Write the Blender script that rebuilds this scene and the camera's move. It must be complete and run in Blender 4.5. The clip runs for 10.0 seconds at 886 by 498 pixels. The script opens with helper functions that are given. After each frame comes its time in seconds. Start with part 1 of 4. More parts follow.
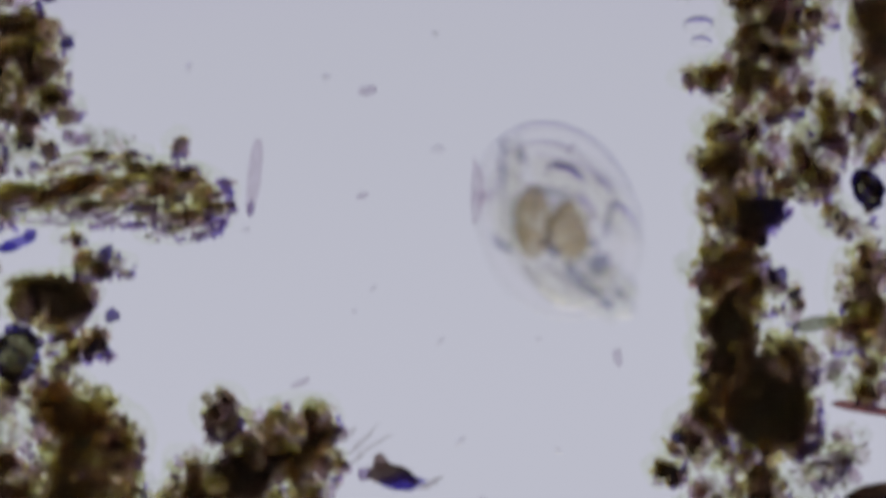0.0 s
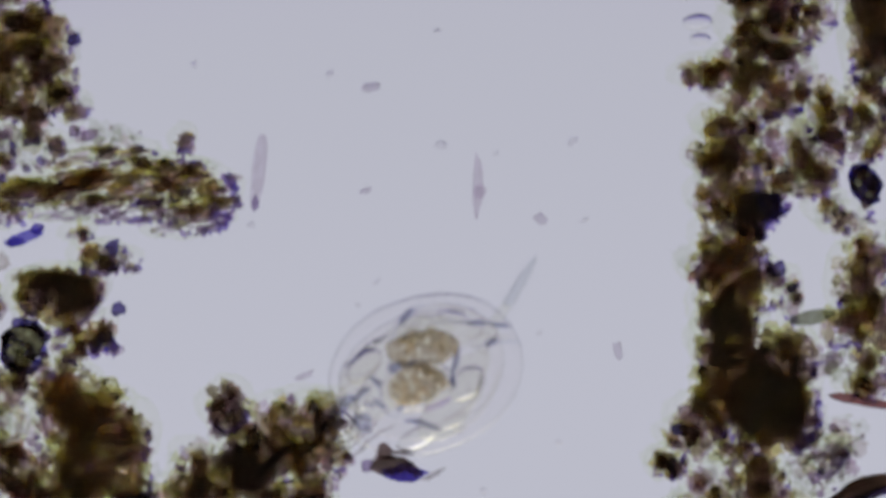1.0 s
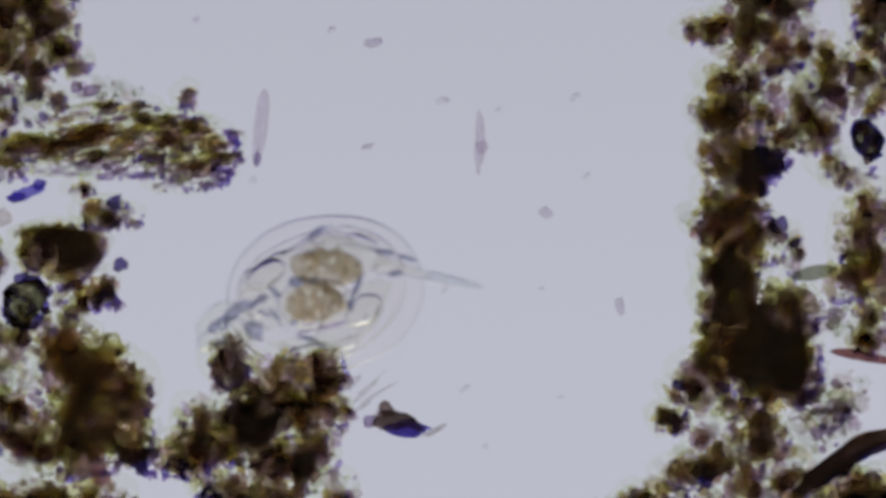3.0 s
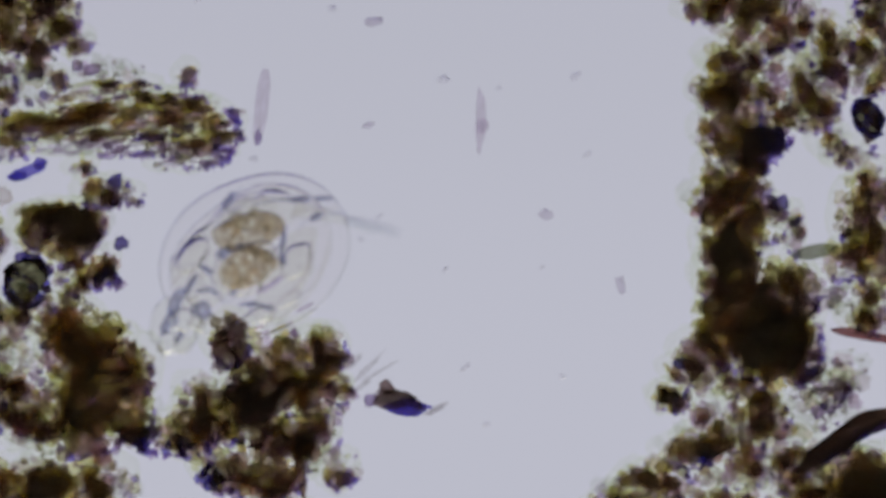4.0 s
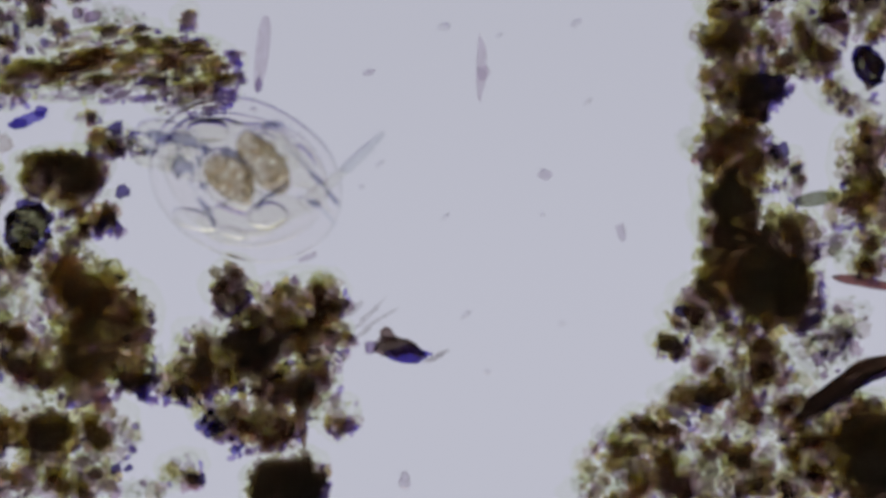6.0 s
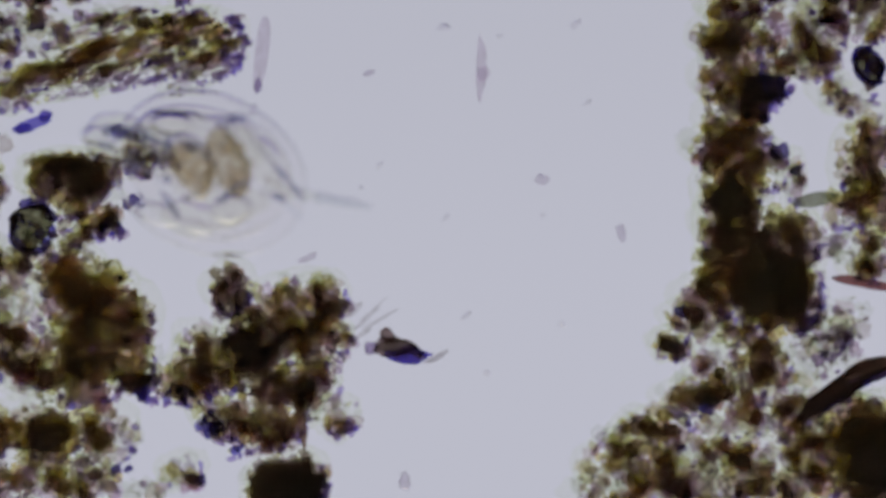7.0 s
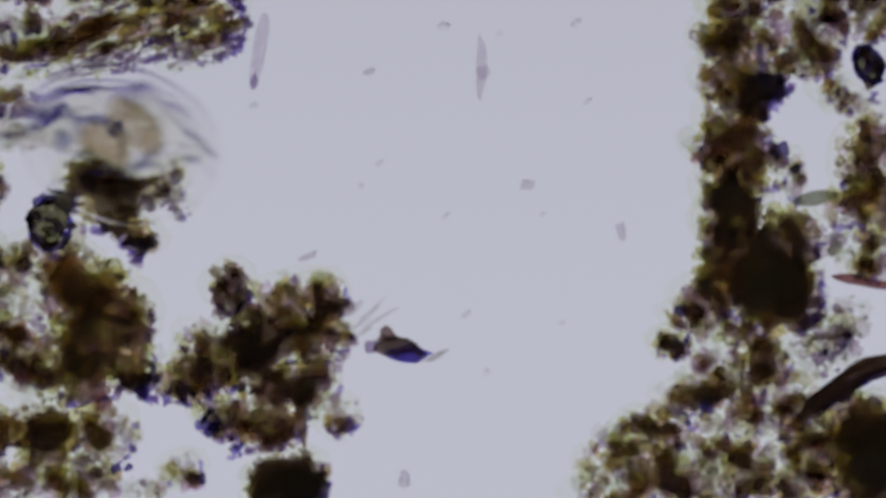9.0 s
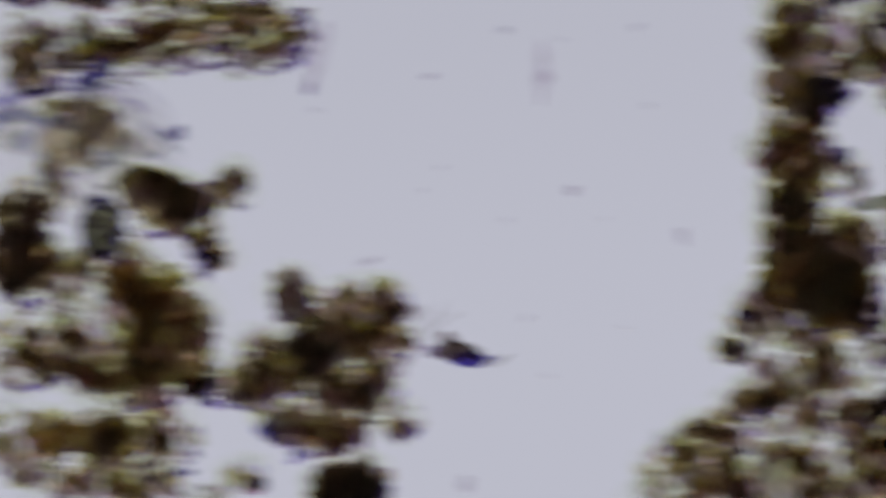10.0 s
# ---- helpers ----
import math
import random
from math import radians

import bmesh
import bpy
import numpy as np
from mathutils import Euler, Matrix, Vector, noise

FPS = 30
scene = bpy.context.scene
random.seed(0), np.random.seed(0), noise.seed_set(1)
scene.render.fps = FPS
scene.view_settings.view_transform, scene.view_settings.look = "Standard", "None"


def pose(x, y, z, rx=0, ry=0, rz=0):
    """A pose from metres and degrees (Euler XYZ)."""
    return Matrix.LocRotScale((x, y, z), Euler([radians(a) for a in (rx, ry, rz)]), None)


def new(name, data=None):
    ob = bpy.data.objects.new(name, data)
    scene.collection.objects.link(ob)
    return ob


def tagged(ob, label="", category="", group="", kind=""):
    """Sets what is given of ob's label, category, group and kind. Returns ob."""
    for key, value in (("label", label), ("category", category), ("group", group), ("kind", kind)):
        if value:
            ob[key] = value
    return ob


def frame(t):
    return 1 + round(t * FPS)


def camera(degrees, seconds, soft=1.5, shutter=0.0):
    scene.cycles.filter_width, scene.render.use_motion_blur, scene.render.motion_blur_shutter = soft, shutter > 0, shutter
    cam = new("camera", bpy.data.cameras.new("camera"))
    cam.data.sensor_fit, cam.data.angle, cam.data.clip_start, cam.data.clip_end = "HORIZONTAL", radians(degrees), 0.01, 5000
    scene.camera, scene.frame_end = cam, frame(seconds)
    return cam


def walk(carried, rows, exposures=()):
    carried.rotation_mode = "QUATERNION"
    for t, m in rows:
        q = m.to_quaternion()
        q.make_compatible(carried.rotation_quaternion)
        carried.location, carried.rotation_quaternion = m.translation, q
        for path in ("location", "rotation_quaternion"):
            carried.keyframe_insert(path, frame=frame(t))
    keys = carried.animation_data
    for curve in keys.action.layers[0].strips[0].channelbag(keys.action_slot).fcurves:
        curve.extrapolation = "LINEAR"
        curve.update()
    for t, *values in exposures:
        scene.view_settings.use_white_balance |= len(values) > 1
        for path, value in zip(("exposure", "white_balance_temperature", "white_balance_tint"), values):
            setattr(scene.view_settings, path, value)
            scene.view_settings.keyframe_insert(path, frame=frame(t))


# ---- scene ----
# A drop of pond water on a glass slide under a microscope, lit from below.
# Built 1000 times larger than life: one metre here is one millimetre on the slide.
U = 0.0004            # one grid unit of the plan: 0.4 micrometre on the slide
EYE = 2.984           # height of the lens above the slide
cam = camera(12.0, 10.0, soft=3.4, shutter=0.6)
# the objective's wide opening keeps only a thin layer of the water sharp
cam.data.dof.use_dof = True
cam.data.dof.focus_distance = EYE - 0.018
cam.data.dof.aperture_fstop = 0.42
scene.cycles.max_bounces = scene.cycles.transmission_bounces = 48
scene.cycles.transparent_max_bounces = 160


def P(px, py, z=0.0):
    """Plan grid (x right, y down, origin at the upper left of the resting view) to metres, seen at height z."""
    k = U * (1 - z / EYE)
    return Vector(((px - 784) * k, (441 - py) * k, z))


# the slide travels under the lens: seconds, shift right, shift down in grid units
DRIFT = [(0.0, -10, 220), (0.1, -10, 255), (0.2, -10, 269), (0.3, -10, 271), (0.4, -10, 270), (0.5, -10, 269),
         (0.6, -9, 266), (0.7, -8, 260), (0.8, -7, 247), (0.9, -6, 230), (1.0, -6, 210), (1.2, -5, 190), (1.5, -4, 164),
         (1.75, -4, 150), (2.0, -4, 140), (2.2, -4, 137), (3.3, -2, 126), (3.5, -2, 119), (3.8, -2, 103), (4.0, -1, 94),
         (4.2, -1, 73), (4.3, -1, 70), (4.5, 0, 36), (4.6, 0, 16), (4.7, 0, 0), (4.8, 0, -8), (5.0, 0, -9), (5.2, 0, -3),
         (5.5, 0, 0), (6.8, 0, 2), (7.5, 0, 2), (8.5, 0, -1), (9.5, 0, 0), (9.87, 0, 0), (9.93, 14, 2), (9.97, 48, 5), (10.0, 108, 8)]
# the objective is still being focused during the first tenths of a second
walk(cam, [(t, pose(-dx * U, dy * U, EYE + {0.0: -0.036, 0.1: -0.028, 0.2: -0.01}.get(t, 0.0))) for t, dx, dy in DRIFT])


# ---- light ----
# even ambient fill, added to lift the darkest debris
world = bpy.data.worlds.new("ambient_fill")
scene.world = world
world.use_nodes = True
world.node_tree.nodes["Background"].inputs[0].default_value = (0.62, 0.58, 0.54, 1)
world.node_tree.nodes["Background"].inputs[1].default_value = 1.15


# ---- materials ----
def nodes_of(name):
    m = bpy.data.materials.new(name)
    m.use_nodes = True
    nt = m.node_tree
    nt.nodes.clear()
    return m, nt, nt.nodes.new("ShaderNodeOutputMaterial")


def ramp(nt, fac, stops):
    r = nt.nodes.new("ShaderNodeValToRGB")
    while len(r.color_ramp.elements) < len(stops):
        r.color_ramp.elements.new(1.0)
    for e, (p, c) in zip(r.color_ramp.elements, stops):
        e.position, e.color = p, (*c, 1)
    nt.links.new(fac, r.inputs[0])
    return r.outputs[0]


def multiply(nt, a, b):
    n = nt.nodes.new("ShaderNodeMix")
    n.data_type, n.blend_type = "RGBA", "MULTIPLY"
    n.inputs["Factor"].default_value = 1
    nt.links.new(a, n.inputs["A"])
    nt.links.new(b, n.inputs["B"])
    return n.outputs["Result"]


def grain_material(name, stops, ior=1.22, solid=0.1, body=(0.16, 0.11, 0.06), island=False, mottle=0.5, size=60.0, rough=0.08, bump=0.3):
    """Light-transmitting mineral or plant debris: tinted, refracting, a little cloudy."""
    m, nt, out = nodes_of(name)
    if island:
        rnd = nt.nodes.new("ShaderNodeNewGeometry").outputs["Random Per Island"]
    else:
        rnd = nt.nodes.new("ShaderNodeObjectInfo").outputs["Random"]
    tint = ramp(nt, rnd, stops)
    co = nt.nodes.new("ShaderNodeTexCoord").outputs["Object"]
    if island:
        co = nt.nodes.new("ShaderNodeNewGeometry").outputs["Position"]
    n1 = nt.nodes.new("ShaderNodeTexNoise")
    n1.inputs["Scale"].default_value = size
    n1.inputs["Detail"].default_value = 5
    nt.links.new(co, n1.inputs["Vector"])
    lo = 1 - mottle
    spots = ramp(nt, n1.outputs[0], [(0.36, (lo, 1 - mottle * 1.05, 1 - mottle * 1.15)), (0.62, (1, 1, 1))])
    tint = multiply(nt, tint, spots)
    if ior == 1.0:
        # soaked with water: tints the light without bending it
        rf = nt.nodes.new("ShaderNodeBsdfTransparent")
    else:
        rf = nt.nodes.new("ShaderNodeBsdfRefraction")
        rf.inputs["IOR"].default_value, rf.inputs["Roughness"].default_value = ior, rough
        bp = nt.nodes.new("ShaderNodeBump")
        bp.inputs["Strength"].default_value, bp.inputs["Distance"].default_value = bump, 0.002
        nt.links.new(n1.outputs[0], bp.inputs["Height"])
        nt.links.new(bp.outputs[0], rf.inputs["Normal"])
    nt.links.new(tint, rf.inputs["Color"])
    df = nt.nodes.new("ShaderNodeBsdfDiffuse")
    df.inputs["Color"].default_value = (*body, 1)
    mx = nt.nodes.new("ShaderNodeMixShader")
    mx.inputs[0].default_value = solid
    nt.links.new(rf.outputs[0], mx.inputs[1])
    nt.links.new(df.outputs[0], mx.inputs[2])
    nt.links.new(mx.outputs[0], out.inputs[0])
    return m


def thin(stops, depth):
    """The same matter in a layer that is so many times as deep, in all or by colour."""
    powers = depth if isinstance(depth, tuple) else (depth, depth, depth)
    return [(t, tuple(c ** k for c, k in zip(colour, powers))) for t, colour in stops]


AMBER = [(0.0, (0.76, 0.72, 0.58)), (0.3, (0.84, 0.81, 0.67)), (0.55, (0.88, 0.87, 0.73)), (0.72, (0.91, 0.92, 0.82)), (0.86, (0.83, 0.78, 0.83)), (1.0, (0.78, 0.71, 0.76))]
PALE = [(0.0, (0.87, 0.87, 0.8)), (0.4, (0.93, 0.935, 0.9)), (0.7, (0.83, 0.79, 0.76)), (1.0, (0.85, 0.81, 0.9))]
DARK = [(0.0, (0.68, 0.64, 0.58)), (0.5, (0.76, 0.715, 0.63)), (1.0, (0.82, 0.76, 0.71))]
UMBER = [(0.0, (0.88, 0.905, 0.855)), (0.25, (0.895, 0.903, 0.86)), (0.42, (0.925, 0.887, 0.815)), (0.58, (0.9, 0.903, 0.86)), (0.8, (0.89, 0.89, 0.89)), (1.0, (0.878, 0.868, 0.915))]
OCHRE = [(0.0, (0.92, 0.925, 0.845)), (0.35, (0.945, 0.93, 0.845)), (0.65, (0.96, 0.885, 0.78)), (1.0, (0.93, 0.89, 0.85))]
HUMUS = [(0.0, (0.755, 0.73, 0.71)), (0.5, (0.795, 0.765, 0.735)), (1.0, (0.72, 0.695, 0.685))]
LILAC = [(0.0, (0.95, 0.93, 0.965)), (0.5, (0.93, 0.905, 0.95)), (1.0, (0.965, 0.945, 0.975))]
BLUE = [(0.0, (0.5, 0.5, 0.94)), (0.5, (0.68, 0.6, 0.92)), (1.0, (0.58, 0.52, 0.88))]
JELLY = [(0.0, (0.956, 0.961, 0.938)), (0.4, (0.972, 0.975, 0.962)), (0.65, (0.955, 0.95, 0.945)), (0.8, (0.956, 0.947, 0.975)), (1.0, (0.94, 0.928, 0.965))]
M_AMBER = grain_material("amber_debris", thin(AMBER, (0.75, 0.7, 0.6)), ior=1.035, solid=0.04, mottle=0.3, rough=0.1)
M_PALE = grain_material("pale_debris", PALE, ior=1.035, solid=0.02, mottle=0.15, rough=0.1)
M_DARK = grain_material("dark_debris", thin(DARK, (0.55, 0.6, 0.65)), ior=1.035, solid=0.07, body=(0.26, 0.2, 0.16), mottle=0.3, rough=0.1)

OLIVE_FRINGE, VIOLET_FRINGE = (0.86, 0.74, 1.24), (1.08, 1.2, 0.6)
SOFT = {
    "umber": dict(stops=thin(UMBER, (0.75, 1.03, 1.18)), ior=1.0, solid=0.02, body=(0.24, 0.22, 0.17), mottle=0.12),
    "ochre": dict(stops=thin(OCHRE, (0.95, 1.13, 1.25)), ior=1.0, solid=0.015, body=(0.24, 0.22, 0.15), mottle=0.12),
    "jelly": dict(stops=thin(JELLY, (0.8, 1.4, 1.85)), ior=1.0, solid=0.012, body=(0.22, 0.2, 0.15), mottle=0.1),
    "black": dict(stops=thin(HUMUS, (0.68, 0.74, 0.77)), ior=1.0, solid=0.025, body=(0.13, 0.115, 0.095), mottle=0.12),
    "lilac": dict(stops=LILAC, ior=1.0, solid=0.01, body=(0.2, 0.18, 0.22), mottle=0.1),
    # film tints the gaps; past the heap's rim it adds to the halo
    "film": dict(stops=[(0, (0.967, 0.973, 0.955)), (1, (0.978, 0.982, 0.97))], ior=1.0, solid=0.0, mottle=0.03)}
# lens colour fringe put into two tints: yellow-olive to the upper left, blue-violet opposite
for kind in ("umber", "ochre", "jelly", "black"):
    base = SOFT.pop(kind)
    for fringe, depth in (("_olive", OLIVE_FRINGE), ("_violet", VIOLET_FRINGE)):
        SOFT[kind + fringe] = {**base, "stops": thin(base["stops"], depth if kind != "black" else tuple(0.6 + 0.4 * k for k in depth))}
SOFT_NAME = {"lilac": "lilac_slime", "ochre": "ochre_plant_matter", "umber": "umber_plant_matter", "jelly": "amber_silt_jelly", "black": "opaque_humus", "film": "clear_slime"}
for kind in ("umber", "ochre", "jelly", "black"):
    for fringe in ("_olive", "_violet"):
        SOFT_NAME[kind + fringe] = SOFT_NAME[kind] + fringe
M_SOFT = {k: grain_material(SOFT_NAME[k], size=5.0, **v) for k, v in SOFT.items()}
M_BULK = {k: grain_material("bulk_" + SOFT_NAME[k], size=900.0, island=True, **v) for k, v in SOFT.items()}
M_MAUVE = grain_material("mauve_debris", [(0.0, (0.78, 0.69, 0.83)), (0.5, (0.88, 0.81, 0.9)), (1.0, (0.72, 0.64, 0.75))], ior=1.05, solid=0.03, mottle=0.25, rough=0.1)
M_BLUE = grain_material("blue_violet_algal_wall", BLUE, ior=1.05, solid=0.04, body=(0.1, 0.1, 0.3))
M_VIOLET = grain_material("violet_grain", [(0.0, (0.72, 0.68, 0.92)), (0.5, (0.81, 0.75, 0.9)), (1.0, (0.76, 0.68, 0.85))], ior=1.03, solid=0.03, body=(0.14, 0.12, 0.25), mottle=0.3, rough=0.1)
M_NAVY = grain_material("navy_cell", [(0.0, (0.44, 0.42, 0.76)), (1.0, (0.56, 0.52, 0.8))], ior=1.012, solid=0.04, body=(0.1, 0.1, 0.2), mottle=0.5, size=3.0)
M_INDIGO = grain_material("indigo_rim", [(0.0, (0.5, 0.46, 0.9)), (1.0, (0.6, 0.54, 0.92))], ior=1.02, solid=0.02, mottle=0.3, size=3.0)
M_OLIVE = grain_material("olive_cell_body", [(0.0, (0.54, 0.55, 0.44)), (1.0, (0.58, 0.59, 0.47))], ior=1.003, solid=0.03, mottle=0.6, size=3.0, bump=0.2)
M_UMBERY = grain_material("umber_granule", thin(UMBER, 2.0), ior=1.03, solid=0.04, mottle=0.3)
M_SHARD = grain_material("brown_violet_flake", [(0.0, (0.65, 0.56, 0.57)), (1.0, (0.71, 0.62, 0.62))], ior=1.015, solid=0.03, body=(0.2, 0.16, 0.13), mottle=0.5, size=4.0, bump=0.5)
M_AZURE = grain_material("blue_cell_and_fringe", [(0.0, (0.5, 0.48, 0.96)), (1.0, (0.7, 0.66, 0.97))], ior=1.03, solid=0.05, mottle=0.25, size=60)
M_RED = grain_material("rust_red_fibre", [(0, (0.7, 0.46, 0.48)), (1, (0.74, 0.52, 0.52))], ior=1.06, solid=0.03)
M_FINE = grain_material("fine_amber_debris", thin(AMBER, (0.7, 0.66, 0.55)), island=True, ior=1.055, solid=0.03, mottle=0.2)
M_FINEPALE = grain_material("fine_pale_debris", PALE, island=True, ior=1.035, solid=0.02, mottle=0.1)
# these two tints stand for the lens's colour fringe on heap edges
M_VIOLETFRINGE = grain_material("fine_violet_debris", [(0, (0.71, 0.67, 0.93)), (0.4, (0.78, 0.72, 0.92)), (0.75, (0.86, 0.79, 0.9)), (1, (0.7, 0.64, 0.85))], island=True, ior=1.02, solid=0.03, body=(0.2, 0.18, 0.4), mottle=0.1)
M_LIMEFRINGE = grain_material("lime_fringe_grains", [(0, (0.95, 0.957, 0.82)), (0.5, (0.97, 0.975, 0.88)), (1, (0.94, 0.945, 0.84))], island=True, ior=1.006, solid=0.0, mottle=0.05)
M_DIATOM = grain_material("grey_green_diatom", [(0, (0.66, 0.68, 0.6)), (1, (0.7, 0.72, 0.64))], ior=1.03, solid=0.02, mottle=0.3, size=5.0, bump=0.4)
M_SPECK = grain_material("violet_speck", [(0, (0.975, 0.968, 0.98)), (1, (0.99, 0.985, 0.995))], ior=0.955, solid=0.0, mottle=0.05, size=2.0, bump=0.1)
M_VIOLETSPECK = grain_material("dark_violet_speck", [(0, (0.93, 0.905, 0.95)), (1, (0.96, 0.94, 0.972))], ior=0.975, solid=0.0, mottle=0.15, size=2.0, bump=0.2)
M_ROD = grain_material("violet_brown_rod", [(0, (0.93, 0.9, 0.945)), (1, (0.955, 0.925, 0.965))], ior=0.993, solid=0.0, mottle=0.12, size=3.0, bump=0.2)
M_WISP = grain_material("violet_slime", [(0, (0.983, 0.976, 0.988)), (1, (0.99, 0.986, 0.993))], ior=0.996, solid=0.0, mottle=0.2, size=4.0, bump=0.3)
M_ROOT = grain_material("dark_root_fibre", [(0, (0.34, 0.26, 0.22)), (1, (0.38, 0.29, 0.24))], ior=1.08, solid=0.12, body=(0.1, 0.07, 0.06), mottle=0.6, size=60, bump=0.8)
M_STRAW = grain_material("dull_brown_fibre", [(0, (0.62, 0.52, 0.47)), (1, (0.66, 0.56, 0.5))], ior=1.02, solid=0.04, mottle=0.35, size=4.0, bump=0.3)
PAINT = {"amber": M_AMBER, "pale": M_PALE, "dark": M_DARK, "blue": M_BLUE, "violet": M_VIOLET, "red": M_RED, "mauve": M_MAUVE, "azure": M_AZURE}
PAINT.update(M_SOFT)


def clear_material(name, tint, ior, rough=0.0, mottle=0.0, size=60.0, spot=(0.6, 0.55, 0.5), bump=0.0):
    """Living tissue: nearly clear, bends the light a little."""
    m, nt, out = nodes_of(name)
    rf = nt.nodes.new("ShaderNodeBsdfRefraction")
    rf.inputs["IOR"].default_value, rf.inputs["Roughness"].default_value = ior, rough
    rf.inputs["Color"].default_value = (*tint, 1)
    if mottle or bump:
        co = nt.nodes.new("ShaderNodeTexCoord").outputs["Object"]
        n1 = nt.nodes.new("ShaderNodeTexNoise")
        n1.inputs["Scale"].default_value, n1.inputs["Detail"].default_value = size, 6
        nt.links.new(co, n1.inputs["Vector"])
        lo = tuple(t * (1 - mottle) + t * s * mottle for t, s in zip(tint, spot))
        nt.links.new(ramp(nt, n1.outputs[0], [(0.38, lo), (0.6, tint)]), rf.inputs["Color"])
        bp = nt.nodes.new("ShaderNodeBump")
        bp.inputs["Strength"].default_value, bp.inputs["Distance"].default_value = bump, 0.002
        nt.links.new(n1.outputs[0], bp.inputs["Height"])
        nt.links.new(bp.outputs[0], rf.inputs["Normal"])
    nt.links.new(rf.outputs[0], out.inputs[0])
    return m


M_LORICA = clear_material("rotifer_shell", (0.985, 0.98, 0.98), 0.965, rough=0.12, bump=0.2, size=14)
M_PLATE = clear_material("rotifer_plate", (0.985, 0.98, 0.975), 0.962, rough=0.09, bump=0.3, size=18)
M_TISSUE = clear_material("rotifer_tissue", (0.972, 0.973, 0.95), 0.973, rough=0.14, bump=0.6, size=34)
M_GUT = clear_material("rotifer_gut", (0.94, 0.92, 0.85), 0.972, rough=0.14, mottle=0.6, size=190, spot=(0.6, 0.53, 0.45), bump=0.9)
M_GRANULE = clear_material("rotifer_gut_granule", (0.975, 0.95, 0.905), 0.965, rough=0.15)
M_BLADDER = clear_material("rotifer_bladder", (0.99, 0.99, 0.985), 0.93, rough=0.12, bump=0.2, size=30)
M_GLAND = clear_material("rotifer_gland", (0.81, 0.825, 0.915), 0.97, rough=0.15, mottle=0.4, size=150, bump=0.9)
M_MUSCLE = clear_material("rotifer_muscle", (0.9, 0.91, 0.95), 0.96, rough=0.12, bump=0.4, size=60)
M_LILAC = clear_material("rotifer_lilac_gland", (0.88, 0.84, 0.95), 0.97, rough=0.12)
M_BUBBLE = clear_material("rotifer_bubble", (0.985, 0.985, 0.975), 0.94, rough=0.14)
M_RIM = clear_material("rotifer_gut_wall", (0.985, 0.98, 0.96), 0.945, rough=0.13, bump=0.3, size=30)
M_TOE = clear_material("rotifer_toe", (0.91, 0.92, 0.93), 0.95, rough=0.1)


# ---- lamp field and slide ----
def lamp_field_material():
    """The condenser's image of the lamp, out of focus below the slide. Its rim, out of view, is made up: the red, green
    and blue ovals lie a little apart, so that refracting edges take blue on one side and yellow on the other,
    and a hot spot is added off the axis, towards the yellow side, for white highlights."""
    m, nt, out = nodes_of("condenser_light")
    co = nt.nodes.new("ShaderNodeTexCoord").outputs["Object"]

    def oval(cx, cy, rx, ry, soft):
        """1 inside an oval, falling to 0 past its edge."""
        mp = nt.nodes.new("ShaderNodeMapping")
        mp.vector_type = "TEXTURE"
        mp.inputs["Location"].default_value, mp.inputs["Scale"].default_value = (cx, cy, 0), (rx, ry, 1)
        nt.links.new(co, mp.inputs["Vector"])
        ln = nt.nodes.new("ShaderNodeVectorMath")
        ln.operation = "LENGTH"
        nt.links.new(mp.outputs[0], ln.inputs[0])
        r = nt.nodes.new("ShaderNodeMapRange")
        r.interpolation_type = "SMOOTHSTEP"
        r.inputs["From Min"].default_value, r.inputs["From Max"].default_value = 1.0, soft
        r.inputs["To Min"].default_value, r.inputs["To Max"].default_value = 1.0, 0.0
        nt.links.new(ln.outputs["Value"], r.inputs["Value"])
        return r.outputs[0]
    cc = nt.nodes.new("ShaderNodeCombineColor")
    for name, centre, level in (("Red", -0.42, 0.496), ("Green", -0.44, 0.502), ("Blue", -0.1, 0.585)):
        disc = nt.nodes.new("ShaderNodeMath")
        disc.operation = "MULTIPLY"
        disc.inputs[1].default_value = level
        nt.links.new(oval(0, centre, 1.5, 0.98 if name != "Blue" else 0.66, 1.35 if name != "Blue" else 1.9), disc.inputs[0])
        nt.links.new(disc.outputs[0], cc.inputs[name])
    # hot spot out of view, added so that refracting edges show highlights
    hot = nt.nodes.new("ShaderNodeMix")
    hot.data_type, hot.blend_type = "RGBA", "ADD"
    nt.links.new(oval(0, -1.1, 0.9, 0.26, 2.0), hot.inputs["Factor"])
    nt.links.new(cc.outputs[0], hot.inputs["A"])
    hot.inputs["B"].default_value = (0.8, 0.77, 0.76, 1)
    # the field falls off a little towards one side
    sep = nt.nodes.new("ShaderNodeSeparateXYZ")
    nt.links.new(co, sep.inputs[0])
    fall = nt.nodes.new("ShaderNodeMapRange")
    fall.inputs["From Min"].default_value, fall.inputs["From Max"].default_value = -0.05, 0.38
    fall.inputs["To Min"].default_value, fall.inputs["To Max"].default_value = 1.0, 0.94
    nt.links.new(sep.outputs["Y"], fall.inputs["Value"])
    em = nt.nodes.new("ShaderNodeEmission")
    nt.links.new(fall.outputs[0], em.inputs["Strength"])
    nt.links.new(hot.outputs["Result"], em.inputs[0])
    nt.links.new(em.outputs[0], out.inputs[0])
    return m


